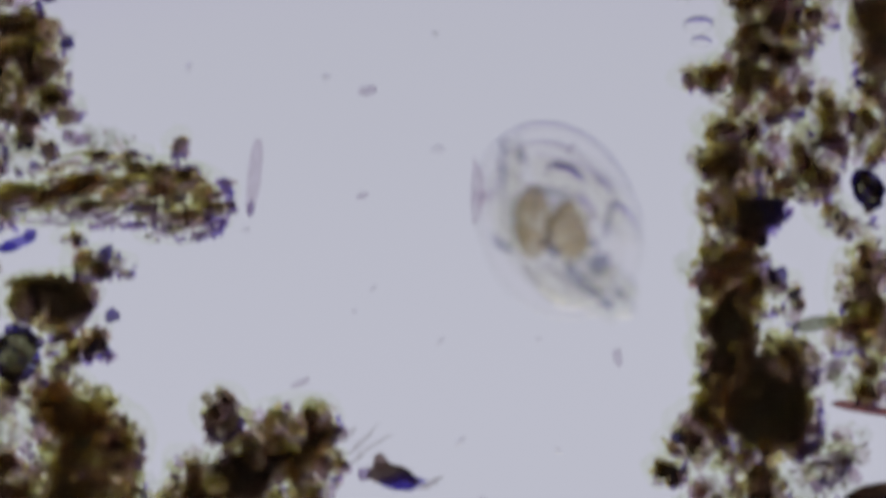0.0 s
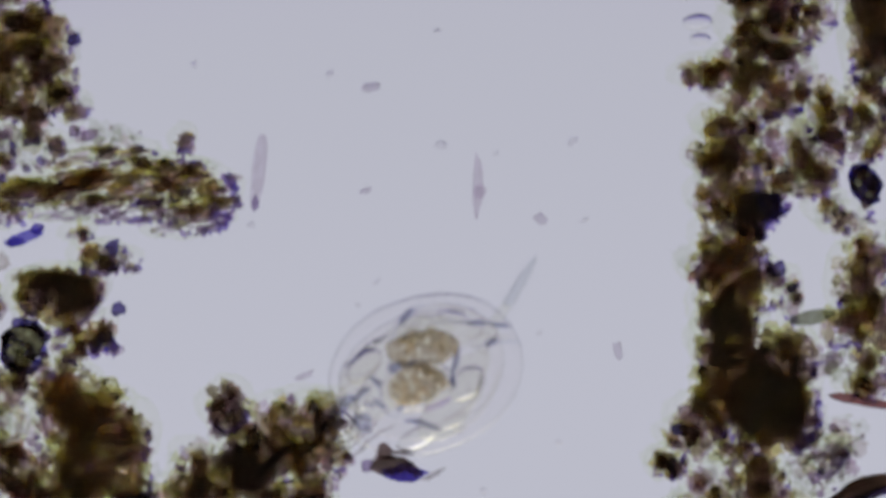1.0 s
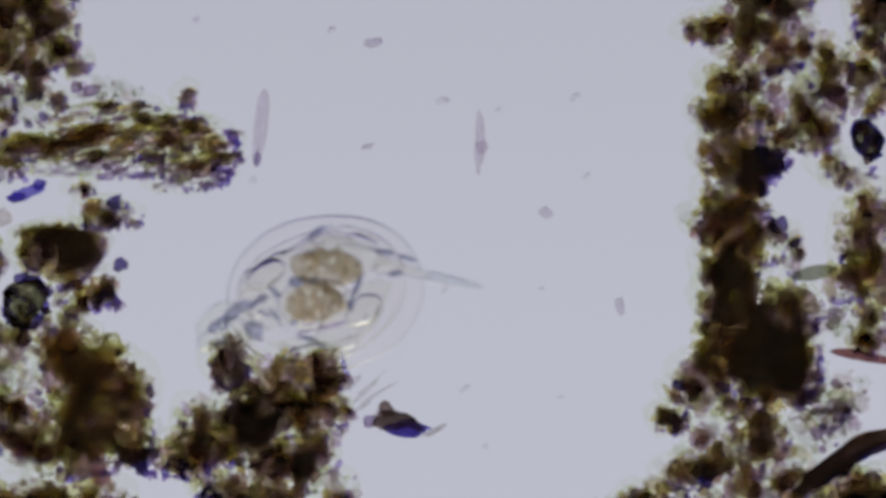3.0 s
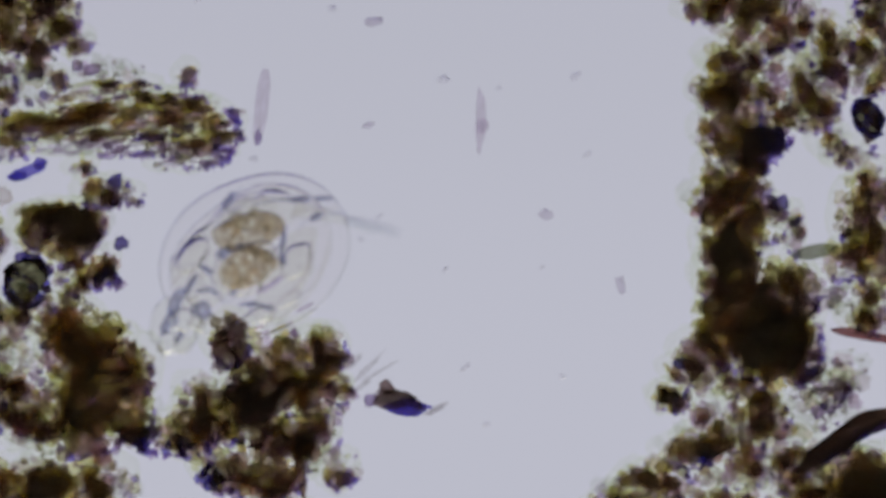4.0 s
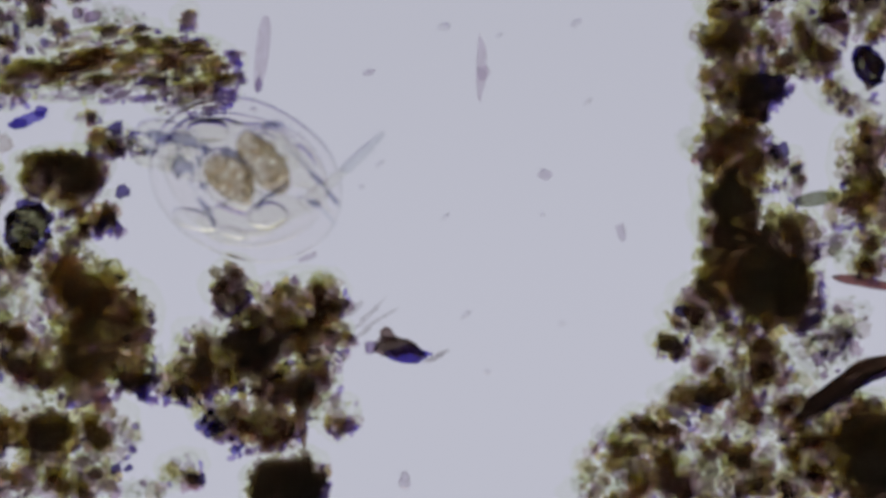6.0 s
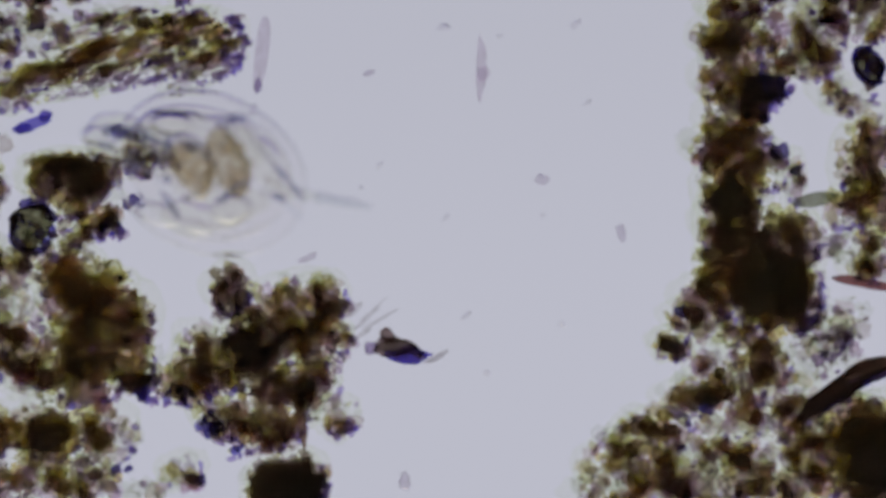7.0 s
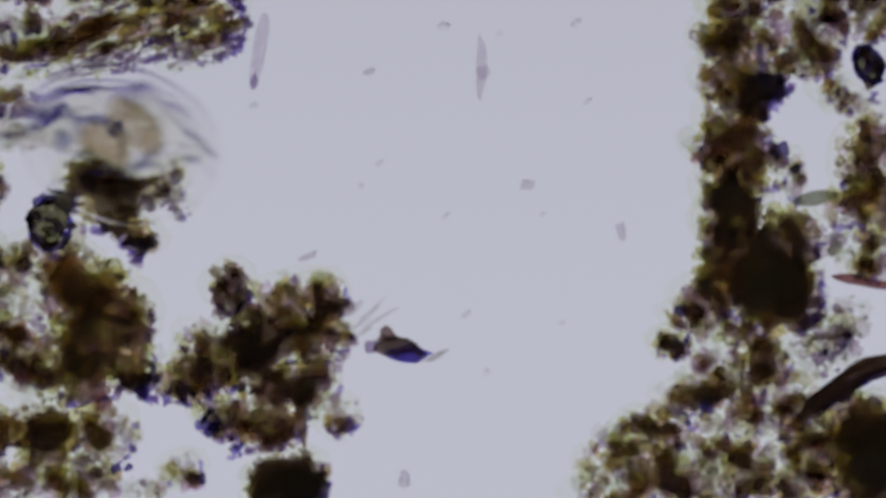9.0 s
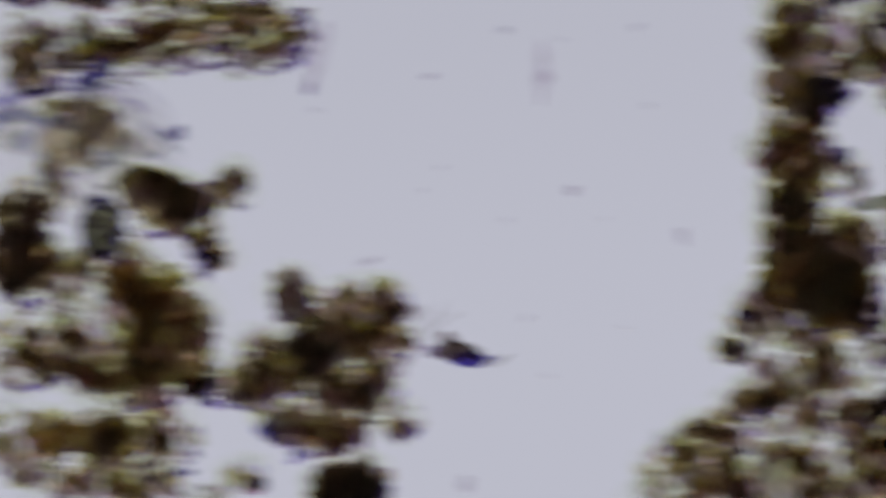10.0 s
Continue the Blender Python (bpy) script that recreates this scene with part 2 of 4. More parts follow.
def slide_material():
    m, nt, out = nodes_of("slide_glass")
    tr = nt.nodes.new("ShaderNodeBsdfTransparent")
    gl = nt.nodes.new("ShaderNodeBsdfGlossy")
    gl.inputs["Roughness"].default_value = 0.02
    fr = nt.nodes.new("ShaderNodeFresnel")
    fr.inputs[0].default_value = 1.1
    mx = nt.nodes.new("ShaderNodeMixShader")
    nt.links.new(fr.outputs[0], mx.inputs[0])
    nt.links.new(tr.outputs[0], mx.inputs[1])
    nt.links.new(gl.outputs[0], mx.inputs[2])
    nt.links.new(mx.outputs[0], out.inputs[0])
    return m


def mesh_from(name, bm, material):
    me = bpy.data.meshes.new(name)
    for f in bm.faces:
        f.smooth = True
    bm.to_mesh(me)
    bm.free()
    me.materials.append(material)
    return me


def part(name, data, parent, label="", m=None):
    ob = new(name, data)
    ob.parent = parent
    if m is not None:
        ob.matrix_basis = m
    if label:
        ob["label"] = label
    return ob


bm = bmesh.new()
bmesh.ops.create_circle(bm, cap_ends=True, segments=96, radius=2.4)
lamp = tagged(new("backdrop", mesh_from("backdrop", bm, lamp_field_material())), "round pale lavender lamp field below the slide, with added coloured rim", "light field", kind="structure")
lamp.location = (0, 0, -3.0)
bm = bmesh.new()
bmesh.ops.create_cube(bm, size=1.0, matrix=Matrix.Translation((0, 0, -0.025)) @ Matrix.Diagonal((1.6, 1.2, 0.05, 1)))
bmesh.ops.bevel(bm, geom=bm.edges[:], offset=0.004, segments=2, affect="EDGES")
slide = tagged(new("ground", mesh_from("ground", bm, slide_material())), "clear flat glass microscope slide under the water", "glass slide", kind="structure")
for f in slide.data.polygons:
    f.use_smooth = False


# ---- lumps and grains ----
def lump(seed, subdiv=2, rough=0.28, fine=0.0, freq=1.1):
    """A unit-sized worn irregular lump."""
    bm = bmesh.new()
    bmesh.ops.create_icosphere(bm, subdivisions=subdiv, radius=1.0)
    off = Vector((seed * 7.13, seed * 3.7, seed * 1.9))
    for v in bm.verts:
        n = v.co.normalized()
        r = 1 + rough * noise.noise(n * freq + off) * 1.6
        if fine:
            r += fine * noise.noise(n * freq * 3.7 + off) + fine * 0.6 * noise.noise(n * freq * 8.3 - off)
        v.co = n * r
    return bm


def shaggy(seed, subdiv=4):
    """A larger lump with a crumbly surface."""
    bm = lump(seed, subdiv, 0.4, 0.4, 1.5)
    off = Vector((seed * 2.3, seed * 5.1, 0.7))
    for v in bm.verts:
        n = v.co.normalized()
        v.co *= 1 + 0.12 * noise.noise(n * 9 + off) + 0.09 * noise.noise(n * 19 - off)
    return bm


GRAIN = {k: [mesh_from("grain", lump(i + 1, 2, 0.38, 0.12), m) for i in range(9)] for k, m in PAINT.items()}
LUMP = {k: [mesh_from("lump", shaggy(i + 31, 3), m) for i in range(8)] for k, m in PAINT.items()}
# tint of the painted halo round the heaps
M_HALO = grain_material("slime_sheath", [(0, (0.985, 0.994, 0.962)), (1, (0.99, 0.997, 0.972))], ior=1.0, solid=0.0, mottle=0.02)
HALO = [mesh_from("slime_sheath", lump(i + 501, 4, 0.2, 0.12), M_HALO) for i in range(6)]
TEMPLATES = []
for i in range(6):
    bm = lump(i + 60, 2, 0.4)
    bm.verts.ensure_lookup_table()
    TEMPLATES.append((np.array([v.co[:] for v in bm.verts]), np.array([[v.index for v in f.verts] for f in bm.faces])))
    bm.free()


SOFT_TEMPLATES = []
for i in range(8):
    bm = lump(i + 80, 3 if i < 2 else 2, 0.42, 0.4, 1.5)
    bm.verts.ensure_lookup_table()
    SOFT_TEMPLATES.append((np.array([v.co[:] for v in bm.verts]), np.array([[v.index for v in f.verts] for f in bm.faces])))
    bm.free()


def joined(name, items, shapes, material, seed):
    """Many small lumps in one mesh. items: matrices from the unit lump."""
    rng = random.Random(seed)
    co, fa, at = [], [], 0
    for m in items:
        v, f = shapes[rng.randrange(len(shapes))]
        m = np.array(m)
        co.append(v @ m[:3, :3].T + m[:3, 3])
        fa.append(f + at)
        at += len(v)
    me = bpy.data.meshes.new(name)
    co, fa = np.concatenate(co).astype(np.float32), np.concatenate(fa).astype(np.int32)
    me.vertices.add(len(co))
    me.vertices.foreach_set("co", co.ravel())
    me.loops.add(fa.size)
    me.loops.foreach_set("vertex_index", fa.ravel())
    me.polygons.add(len(fa))
    me.polygons.foreach_set("loop_start", np.arange(0, fa.size, 3, dtype=np.int32))
    me.polygons.foreach_set("use_smooth", np.ones(len(fa), dtype=bool))
    me.update(calc_edges=True)
    me.materials.append(material)
    return me


def debris_mesh(name, spots, material):
    """Fine grains in one mesh. spots: (x, y, z, radius)."""
    rng = random.Random(len(spots))
    items = [Matrix.Translation((x, y, z)) @ Euler((rng.uniform(0, 6), rng.uniform(0, 6), rng.uniform(0, 6))).to_matrix().to_4x4()
             @ Matrix.Diagonal((r * rng.uniform(0.8, 1.9), r * rng.uniform(0.45, 1.0), r * 0.7, 1)) for x, y, z, r in spots]
    return joined(name, items, TEMPLATES, material, len(spots))


def in_lobe(rng, lobe, rim=1.0):
    px, py, rx, ry, rot = lobe[:5]
    a, q = rng.uniform(0, 2 * math.pi), math.sqrt(rng.random()) * rim
    wob = 1 + 0.16 * math.sin(a * 3 + px) + 0.1 * math.sin(a * 5 + py)
    x, y = q * rx * math.cos(a) * wob, q * ry * math.sin(a) * wob
    c, s = math.cos(radians(rot)), math.sin(radians(rot))
    return px + x * c + y * s, py - x * s + y * c, q


def flocs(rng, lobe):
    """Where the matter of a lobe has drawn together into small flocs."""
    area = math.pi * lobe[2] * lobe[3]
    tight = lobe[5] in ("loose", "mid")
    return [(*in_lobe(rng, lobe, 0.95)[:2], rng.uniform(4.5, 9) if tight else rng.uniform(8, 16)) for i in range(max(2, int(area / (1300 if tight else 1500))))]


def in_floc(rng, lobe, centres, rim=1.0):
    """Most of the matter lies in a floc, some of it between them."""
    if rng.random() < (0.12 if lobe[5] in ("loose", "mid") else 0.5):
        return in_lobe(rng, lobe, rim)
    px, py, rx, ry, rot = lobe[:5]
    c, s = math.cos(radians(rot)), math.sin(radians(rot))
    for i in range(6):
        fx, fy, wide = rng.choice(centres)
        x, y = fx + rng.gauss(0, wide), fy + rng.gauss(0, wide)
        dx, dy = x - px, y - py
        q = math.hypot((dx * c - dy * s) / rx, (dx * s + dy * c) / ry)
        if q < rim * 1.06:
            return x, y, q
    return in_lobe(rng, lobe, rim)


def on_rim(lobe, a, q):
    px, py, rx, ry, rot = lobe[:5]
    c, s = math.cos(radians(rot)), math.sin(radians(rot))
    return px + q * (rx * math.cos(a) * c + ry * math.sin(a) * s), py + q * (ry * math.sin(a) * c - rx * math.cos(a) * s)


def inside(lobe, x, y):
    px, py, rx, ry, rot, make = lobe
    c, s = math.cos(radians(rot)), math.sin(radians(rot))
    dx, dy = x - px, y - py
    return make not in ("haze", "blueish") and ((dx * c - dy * s) / rx) ** 2 + ((dx * s + dy * c) / ry) ** 2 < 1.0


# what a lobe is made of: soft lumps (matter, sizes, how many lie over one another, reach), grains by paint, coverage, sizes, fine debris
MIX = {
    "core": ((("black", 9, 20, 2.6, 0.93), ("black", 6, 12, 0.9, 1.0), ("umber", 8, 18, 1.4, 1.04), ("film", 14, 26, 0.8, 1.1)), ("dark", "dark", "mauve"), 0.3, (6, 12), 0.12),
    "brown": ((("umber", 14, 28, 1.4, 0.92), ("umber", 7, 14, 0.9, 1.03), ("ochre", 14, 28, 1.3, 0.9), ("black", 5, 10, 0.08, 0.98), ("film", 14, 26, 0.8, 1.12)), ("amber", "dark", "dark", "mauve"), 0.3, (6, 12), 0.15),
    "mid": ((("jelly", 8, 18, 1.3, 1.04), ("lilac", 7, 15, 0.35, 1.04), ("umber", 6, 14, 1.8, 0.99), ("ochre", 6, 14, 0.45, 1.0), ("film", 14, 28, 1.4, 1.12)), ("dark", "dark", "mauve", "dark", "mauve", "amber"), 0.26, (5, 11), 0.16),
    "thick": ((("jelly", 8, 18, 1.3, 1.04), ("umber", 7, 16, 2.2, 1.0), ("ochre", 7, 15, 0.5, 1.0), ("black", 5, 10, 0.14, 1.0), ("film", 14, 28, 1.2, 1.12)), ("amber", "dark", "dark", "mauve", "mauve"), 0.26, (5, 12), 0.16),
    "loose": ((("jelly", 8, 18, 1.2, 1.04), ("lilac", 7, 15, 0.4, 1.04), ("umber", 6, 13, 1.35, 0.98), ("ochre", 6, 12, 0.35, 1.0), ("film", 14, 30, 2.0, 1.12)), ("pale", "dark", "dark", "mauve", "dark", "mauve"), 0.22, (5, 11), 0.15),
    "fibre": ((("ochre", 8, 18, 1.1, 1.0), ("jelly", 8, 18, 0.9, 1.04), ("umber", 5, 11, 1.5, 1.0), ("film", 14, 26, 0.8, 1.12)), ("amber", "dark", "dark", "mauve"), 0.24, (5, 10), 0.15),
    # the next two paint the lens's blue fringe on lower edges; navy colours algae too
    "blueish": ((("umber", 8, 14, 0.3, 0.8),), ("azure", "azure", "azure", "blue"), 1.6, (7, 12), 0.1),
    "navy": ((("blue", 9, 18, 2.0, 0.98), ("black", 7, 12, 0.35, 0.7)), ("blue", "azure", "dark"), 0.8, (6, 11), 0.15),
    "violet": ((("lilac", 7, 16, 1.9, 1.05), ("film", 12, 24, 1.0, 1.1), ("umber", 5, 9, 0.2, 1.0)), ("mauve", "mauve", "pale", "violet"), 0.25, (5, 10), 0.15),
    "haze": ((("film", 20, 40, 2.0, 0.95), ("jelly", 10, 20, 0.35, 0.9)), ("pale", "pale", "pale", "mauve"), 0.35, (7, 14), 0.25),
}
FRINGED = ("umber", "ochre", "jelly", "black")
FRINGE_SHIFT = 3.4     # how far the two fringe tints stand apart, to each side
LUMP_NAME = {"lilac": "slime_lump", "ochre": "plant_shred", "film": "slime_film", "jelly": "silt_lump", "umber": "plant_lump", "black": "humus_lump", "blue": "cell_lump"}


def clump(name, label, category, lobes, seed, group="", fibre=None):
    """A heap of debris: its lumps, its larger grains and the fine stuff between them. Lobes: x, y, half sizes, turn, make."""
    rng = random.Random(seed)
    cx = sum(l[0] for l in lobes) / len(lobes)
    cy = sum(l[1] for l in lobes) / len(lobes)
    thing = tagged(new(name), label, category, group)
    origin = P(cx, cy)
    thing.location = origin
    fine, finepale, violet, lime = [], [], [], []
    grains, lumps = 0, 0
    bulk = {}
    for lobe in lobes:
        px, py, rx, ry, rot, make = lobe
        core, paints, cover, (g0, g1), dust = MIX[make]
        tall = max(14, min(60, 0.5 * min(rx, ry))) * U
        area = math.pi * rx * ry
        centres = flocs(rng, lobe)
        if make not in ("blueish", "navy", "haze"):
            # the lime glow round the heap, put into a thin tinted sheath past its rim
            m = Matrix.Translation(P(px - 5, py - 5) - origin + Vector((0, 0, 0.0045))) @ pose(0, 0, 0, 0, 0, rot)
            part("slime_sheath", rng.choice(HALO), thing, "", m @ Matrix.Diagonal(((rx + 13) * U, (ry + 13) * U, 0.003, 1)))
        for stuff, e0, e1, deep, reach in core:
            small = 0.7 * min(rx, ry)
            e0, e1 = min(e0, small * 0.7), min(e1, small)
            for i in range(max(2, int(deep * area / (math.pi * (0.5 * (e0 + e1)) ** 2)))):
                x, y, q = in_lobe(rng, lobe, reach) if stuff in ("film", "jelly", "lilac") or make in ("core", "brown") else in_floc(rng, lobe, centres, reach)
                e = rng.uniform(e0, e1) * (1.1 - 0.35 * q)
                matter = stuff
                if stuff in FRINGED:
                    matter, side = (stuff + "_olive", -FRINGE_SHIFT) if i % 2 else (stuff + "_violet", FRINGE_SHIFT)
                    x, y = x + side, y + side
                m = Matrix.Translation(P(x, y) - origin + Vector((0, 0, e * 0.55 * U + rng.random() * tall * (1.15 - q) + 0.001)))
                if fibre is None:
                    m = m @ Euler((rng.uniform(-0.4, 0.4), rng.uniform(-0.4, 0.4), rng.uniform(0, 6))).to_matrix().to_4x4()
                    m = m @ Matrix.Diagonal((e * U * rng.uniform(0.9, 1.5), e * U, e * 0.5 * U, 1))
                else:
                    m = m @ pose(0, 0, 0, rng.uniform(-20, 20), 0, fibre + rng.gauss(0, 7))
                    m = m @ Matrix.Diagonal((e * U * rng.uniform(1.1, 2.0), e * 0.62 * U, e * 0.4 * U, 1))
                # the first lumps of each heap can be picked apart, the rest is one mass
                if stuff == "blue" or lumps < 90:
                    part(LUMP_NAME[stuff], rng.choice(LUMP[matter]), thing, "", m)
                    lumps += 1
                else:
                    bulk.setdefault(matter, []).append(m)
        edge = make in ("core", "brown")
        mean = (g0 + g1) / 2
        for i in range(max(2, int(cover * area / (math.pi * mean * mean)))):
            x, y, q = in_floc(rng, lobe, centres)
            if edge and rng.random() > 0.5:
                q = rng.uniform(0.82, 1.04)
                x, y = on_rim(lobe, rng.uniform(0, 6.283), q)
            r = rng.uniform(g0, g1) * (1.15 - 0.4 * q) * U
            z = r * 0.8 + rng.random() * tall * 1.3 * (1.1 - q)
            kind = rng.choice(paints)
            # rim grains go violet on the lower side, painting the colour fringe
            if q > 0.7 and rng.random() < (0.5 if y > py + 0.4 * ry else 0.3):
                kind = rng.choice(("violet", "mauve", "violet")) if y > py else rng.choice(("dark", "amber", "mauve"))
            m = Matrix.Translation(P(x, y) - origin + Vector((0, 0, z)))
            if fibre is None:
                m = m @ Euler((rng.uniform(0, 6), rng.uniform(0, 6), rng.uniform(0, 6))).to_matrix().to_4x4()
                m = m @ Matrix.Diagonal((r * rng.uniform(0.8, 1.4), r * rng.uniform(0.7, 1.1), r * rng.uniform(0.6, 0.9), 1))
            else:
                m = m @ pose(0, 0, 0, rng.uniform(0, 360), 0, fibre + rng.gauss(0, 9))
                m = m @ Matrix.Diagonal((r * rng.uniform(0.8, 1.7), r * rng.uniform(0.55, 0.9), r * rng.uniform(0.4, 0.7), 1))
            if grains < 290:
                part("grain", rng.choice(GRAIN[kind]), thing, "", m)
                grains += 1
            else:
                fine.append((*(P(x, y) - origin)[:2], z, r))
        if make != "haze":
            # lens colour fringe put into small grains: violet-blue below the heap, lime-yellow above
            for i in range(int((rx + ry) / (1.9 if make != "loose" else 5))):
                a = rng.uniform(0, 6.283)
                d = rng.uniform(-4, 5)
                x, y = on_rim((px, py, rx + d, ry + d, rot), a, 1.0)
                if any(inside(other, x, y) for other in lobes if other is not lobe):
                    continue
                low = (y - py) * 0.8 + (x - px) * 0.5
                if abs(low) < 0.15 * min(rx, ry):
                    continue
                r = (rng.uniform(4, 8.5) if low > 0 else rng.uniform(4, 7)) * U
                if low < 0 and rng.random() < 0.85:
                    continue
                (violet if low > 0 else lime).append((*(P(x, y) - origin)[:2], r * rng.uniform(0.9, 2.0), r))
        for i in range(int(dust * area / 80)):
            x, y, q = in_lobe(rng, lobe, 1.12)
            r = rng.uniform(2.5, 6.5) * U
            z = r + rng.random() * tall * max(0.1, 1.2 - q)
            (finepale if make in ("loose", "haze") and rng.random() < 0.6 else fine).append((*(P(x, y) - origin)[:2], z, r))
    for matter, items in bulk.items():
        word = LUMP_NAME[matter.split("_")[0]]
        part(word, joined(word, items, SOFT_TEMPLATES, M_BULK[matter], seed), thing)["kind"] = "stuff"
    for spots, mat in ((fine, M_FINE), (finepale, M_FINEPALE), (violet, M_VIOLETFRINGE), (lime, M_LIMEFRINGE)):
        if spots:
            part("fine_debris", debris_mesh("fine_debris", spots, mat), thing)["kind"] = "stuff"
    return thing


def pebble(name, label, category, px, py, rx, ry, rot, material, seed, tall=None, group="", subdiv=3, rough=0.2, fine=0.06):
    """One loose particle."""
    ob = new(name, mesh_from(name, lump(seed, subdiv, rough, fine), material))
    tall = tall or min(rx, ry) * 0.8
    ob.location = P(px, py) + Vector((0, 0, tall * U * 1.05 + 0.001))
    ob.rotation_euler = (0, 0, radians(rot))
    ob.scale = (rx * U, ry * U, tall * U)
    return tagged(ob, label, category, group)


DET = "debris clump"
clump("debris_clump", "dense brown and amber detritus clump with ragged violet rim", DET, [
    (45, -195, 45, 40, -30, "mid"), (75, -140, 62, 50, -20, "thick"), (100, -75, 42, 50, 0, "mid"), (30, -70, 85, 60, 0, "thick"),
    (-60, -120, 90, 120, 0, "brown"), (140, -15, 22, 20, 0, "loose"), (60, -20, 70, 22, 10, "mid")], 1, "debris clumps")
log = clump("fibre_bundle", "long brown bundle of plant fibres and silt", "plant debris", [
    (112, 124, 72, 20, 8, "thick"), (235, 108, 150, 38, -4, "fibre"), (350, 118, 72, 36, -10, "fibre"), (190, 146, 130, 9, 2, "thick"), (400, 146, 28, 18, -20, "thick"), (335, 165, 52, 20, 5, "fibre"),
    (200, 166, 170, 16, 0, "violet"), (350, 190, 62, 14, 10, "violet"), (200, 64, 85, 14, 0, "loose"), (280, 80, 90, 9, -6, "mid"), (60, 130, 65, 25, 0, "mid"), (335, 42, 12, 18, 0, "thick")], 2, fibre=6)
scatter = clump("debris_clump", "loose scatter of pale and brown silt grains", DET, [
    (55, 45, 70, 45, 0, "haze"), (65, 20, 14, 18, 0, "thick"), (105, 50, 14, 14, 0, "thick"), (-30, 60, 60, 60, 0, "mid"), (190, 30, 60, 20, 0, "haze"), (15, 160, 40, 25, 0, "loose")], 3, "debris clumps")
dark_heap = clump("debris_clump", "compact blackish brown detritus lump", DET, [
    (108, 312, 70, 40, 5, "core"), (70, 314, 34, 34, 0, "brown"), (150, 306, 34, 32, 0, "brown"), (105, 286, 60, 16, 0, "brown"), (130, 352, 50, 18, 30, "mid")], 4, "debris clumps")
arm = clump("debris_clump", "small dark brown flake of detritus", DET, [
    (168, 248, 24, 24, -20, "brown"), (190, 262, 14, 18, 0, "mid"), (150, 205, 22, 10, 0, "loose")], 5, "debris clumps")
wisp = clump("debris_clump", "loose wisp of brown and violet granules", DET, [
    (206, 242, 24, 16, 0, "violet"), (232, 256, 20, 14, 0, "violet"), (198, 258, 16, 12, 0, "mid")], 22, "debris clumps")
flake = clump("debris_clump", "violet-brown flake of detritus", DET, [
    (175, 385, 38, 22, 40, "brown"), (140, 412, 28, 13, 40, "thick"), (186, 396, 26, 14, 40, "navy"), (120, 385, 30, 14, 30, "loose"), (205, 400, 14, 14, 0, "blueish")], 6, "debris clumps")
clump("debris_clump", "large brown rotting plant clump with dark rim", DET, [
    (140, 510, 66, 66, -30, "brown"), (190, 590, 72, 100, -25, "brown"), (132, 600, 48, 76, 0, "brown"), (235, 635, 36, 52, 10, "brown"),
    (125, 495, 40, 48, 0, "brown"), (150, 680, 70, 34, 0, "brown"), (215, 560, 40, 50, 20, "brown"), (240, 668, 36, 18, 0, "brown"), (256, 694, 22, 9, -30, "blueish"), (248, 680, 26, 16, 0, "navy"),
    (40, 470, 60, 34, 30, "loose"), (50, 650, 36, 36, 0, "loose"), (95, 640, 50, 50, 0, "mid")], 7, "debris clumps")
clump("debris_clump", "loose pale granules round a rust-brown plant lump", DET, [
    (95, 760, 60, 52, 30, "brown"), (90, 765, 36, 32, 30, "core"), (30, 755, 50, 36, 0, "brown"), (190, 770, 52, 50, 0, "loose"),
    (25, 580, 48, 100, 0, "loose"), (60, 850, 90, 40, 0, "loose"), (150, 850, 60, 40, 0, "loose")], 25, "debris clumps")
clump("debris_clump", "ragged brown detritus clump with near-black core", DET, [
    (410, 512, 34, 40, 0, "core"), (450, 620, 55, 75, 10, "core"), (510, 560, 85, 60, 20, "thick"), (570, 530, 45, 36, 0, "thick"),
    (390, 640, 55, 52, 0, "thick"), (400, 740, 52, 34, -20, "thick"), (480, 730, 70, 52, 0, "thick"), (550, 670, 34, 42, 0, "thick"),
    (310, 668, 40, 26, 20, "thick"), (600, 740, 32, 30, 0, "loose"), (345, 600, 26, 24, 0, "mid"), (350, 650, 40, 40, 0, "mid"), (570, 600, 44, 46, 0, "thick"), (525, 605, 40, 36, 0, "loose"), (335, 695, 34, 18, 0, "thick"), (595, 600, 26, 22, 0, "mid"), (560, 690, 40, 40, 0, "loose"), (500, 680, 45, 40, 0, "thick"), (470, 770, 50, 26, 0, "mid"), (368, 756, 34, 9, -35, "blueish"), (378, 744, 28, 12, -35, "navy"), (325, 690, 24, 10, 0, "navy"), (545, 690, 14, 24, 0, "navy"), (430, 794, 26, 8, 20, "blueish"), (305, 704, 24, 7, 0, "blueish"), (605, 752, 16, 8, 20, "blueish")], 8, "debris clumps")
clump("debris_clump", "brown granular detritus with pale gaps", DET, [
    (1360, -215, 62, 55, 0, "thick"), (1380, -140, 60, 50, 0, "mid"), (1260, -80, 52, 24, 5, "thick"), (1345, -40, 58, 42, 0, "thick"), (1345, -160, 50, 50, 0, "mid"), (1290, 8, 40, 22, 0, "mid"),
    (1405, -70, 34, 60, 0, "mid"), (1470, -10, 40, 50, 0, "mid"), (1450, -180, 30, 40, 0, "loose"), (1300, -78, 44, 28, 0, "thick"), (1335, -100, 50, 40, 0, "thick")], 9, "debris clumps")
clump("debris_clump", "dark amber detritus clump", DET, [
    (1555, -150, 52, 105, 0, "thick"), (1580, -160, 60, 90, 0, "brown"), (1550, -40, 36, 50, 0, "mid"), (1530, 30, 45, 50, 0, "loose")], 10, "debris clumps")
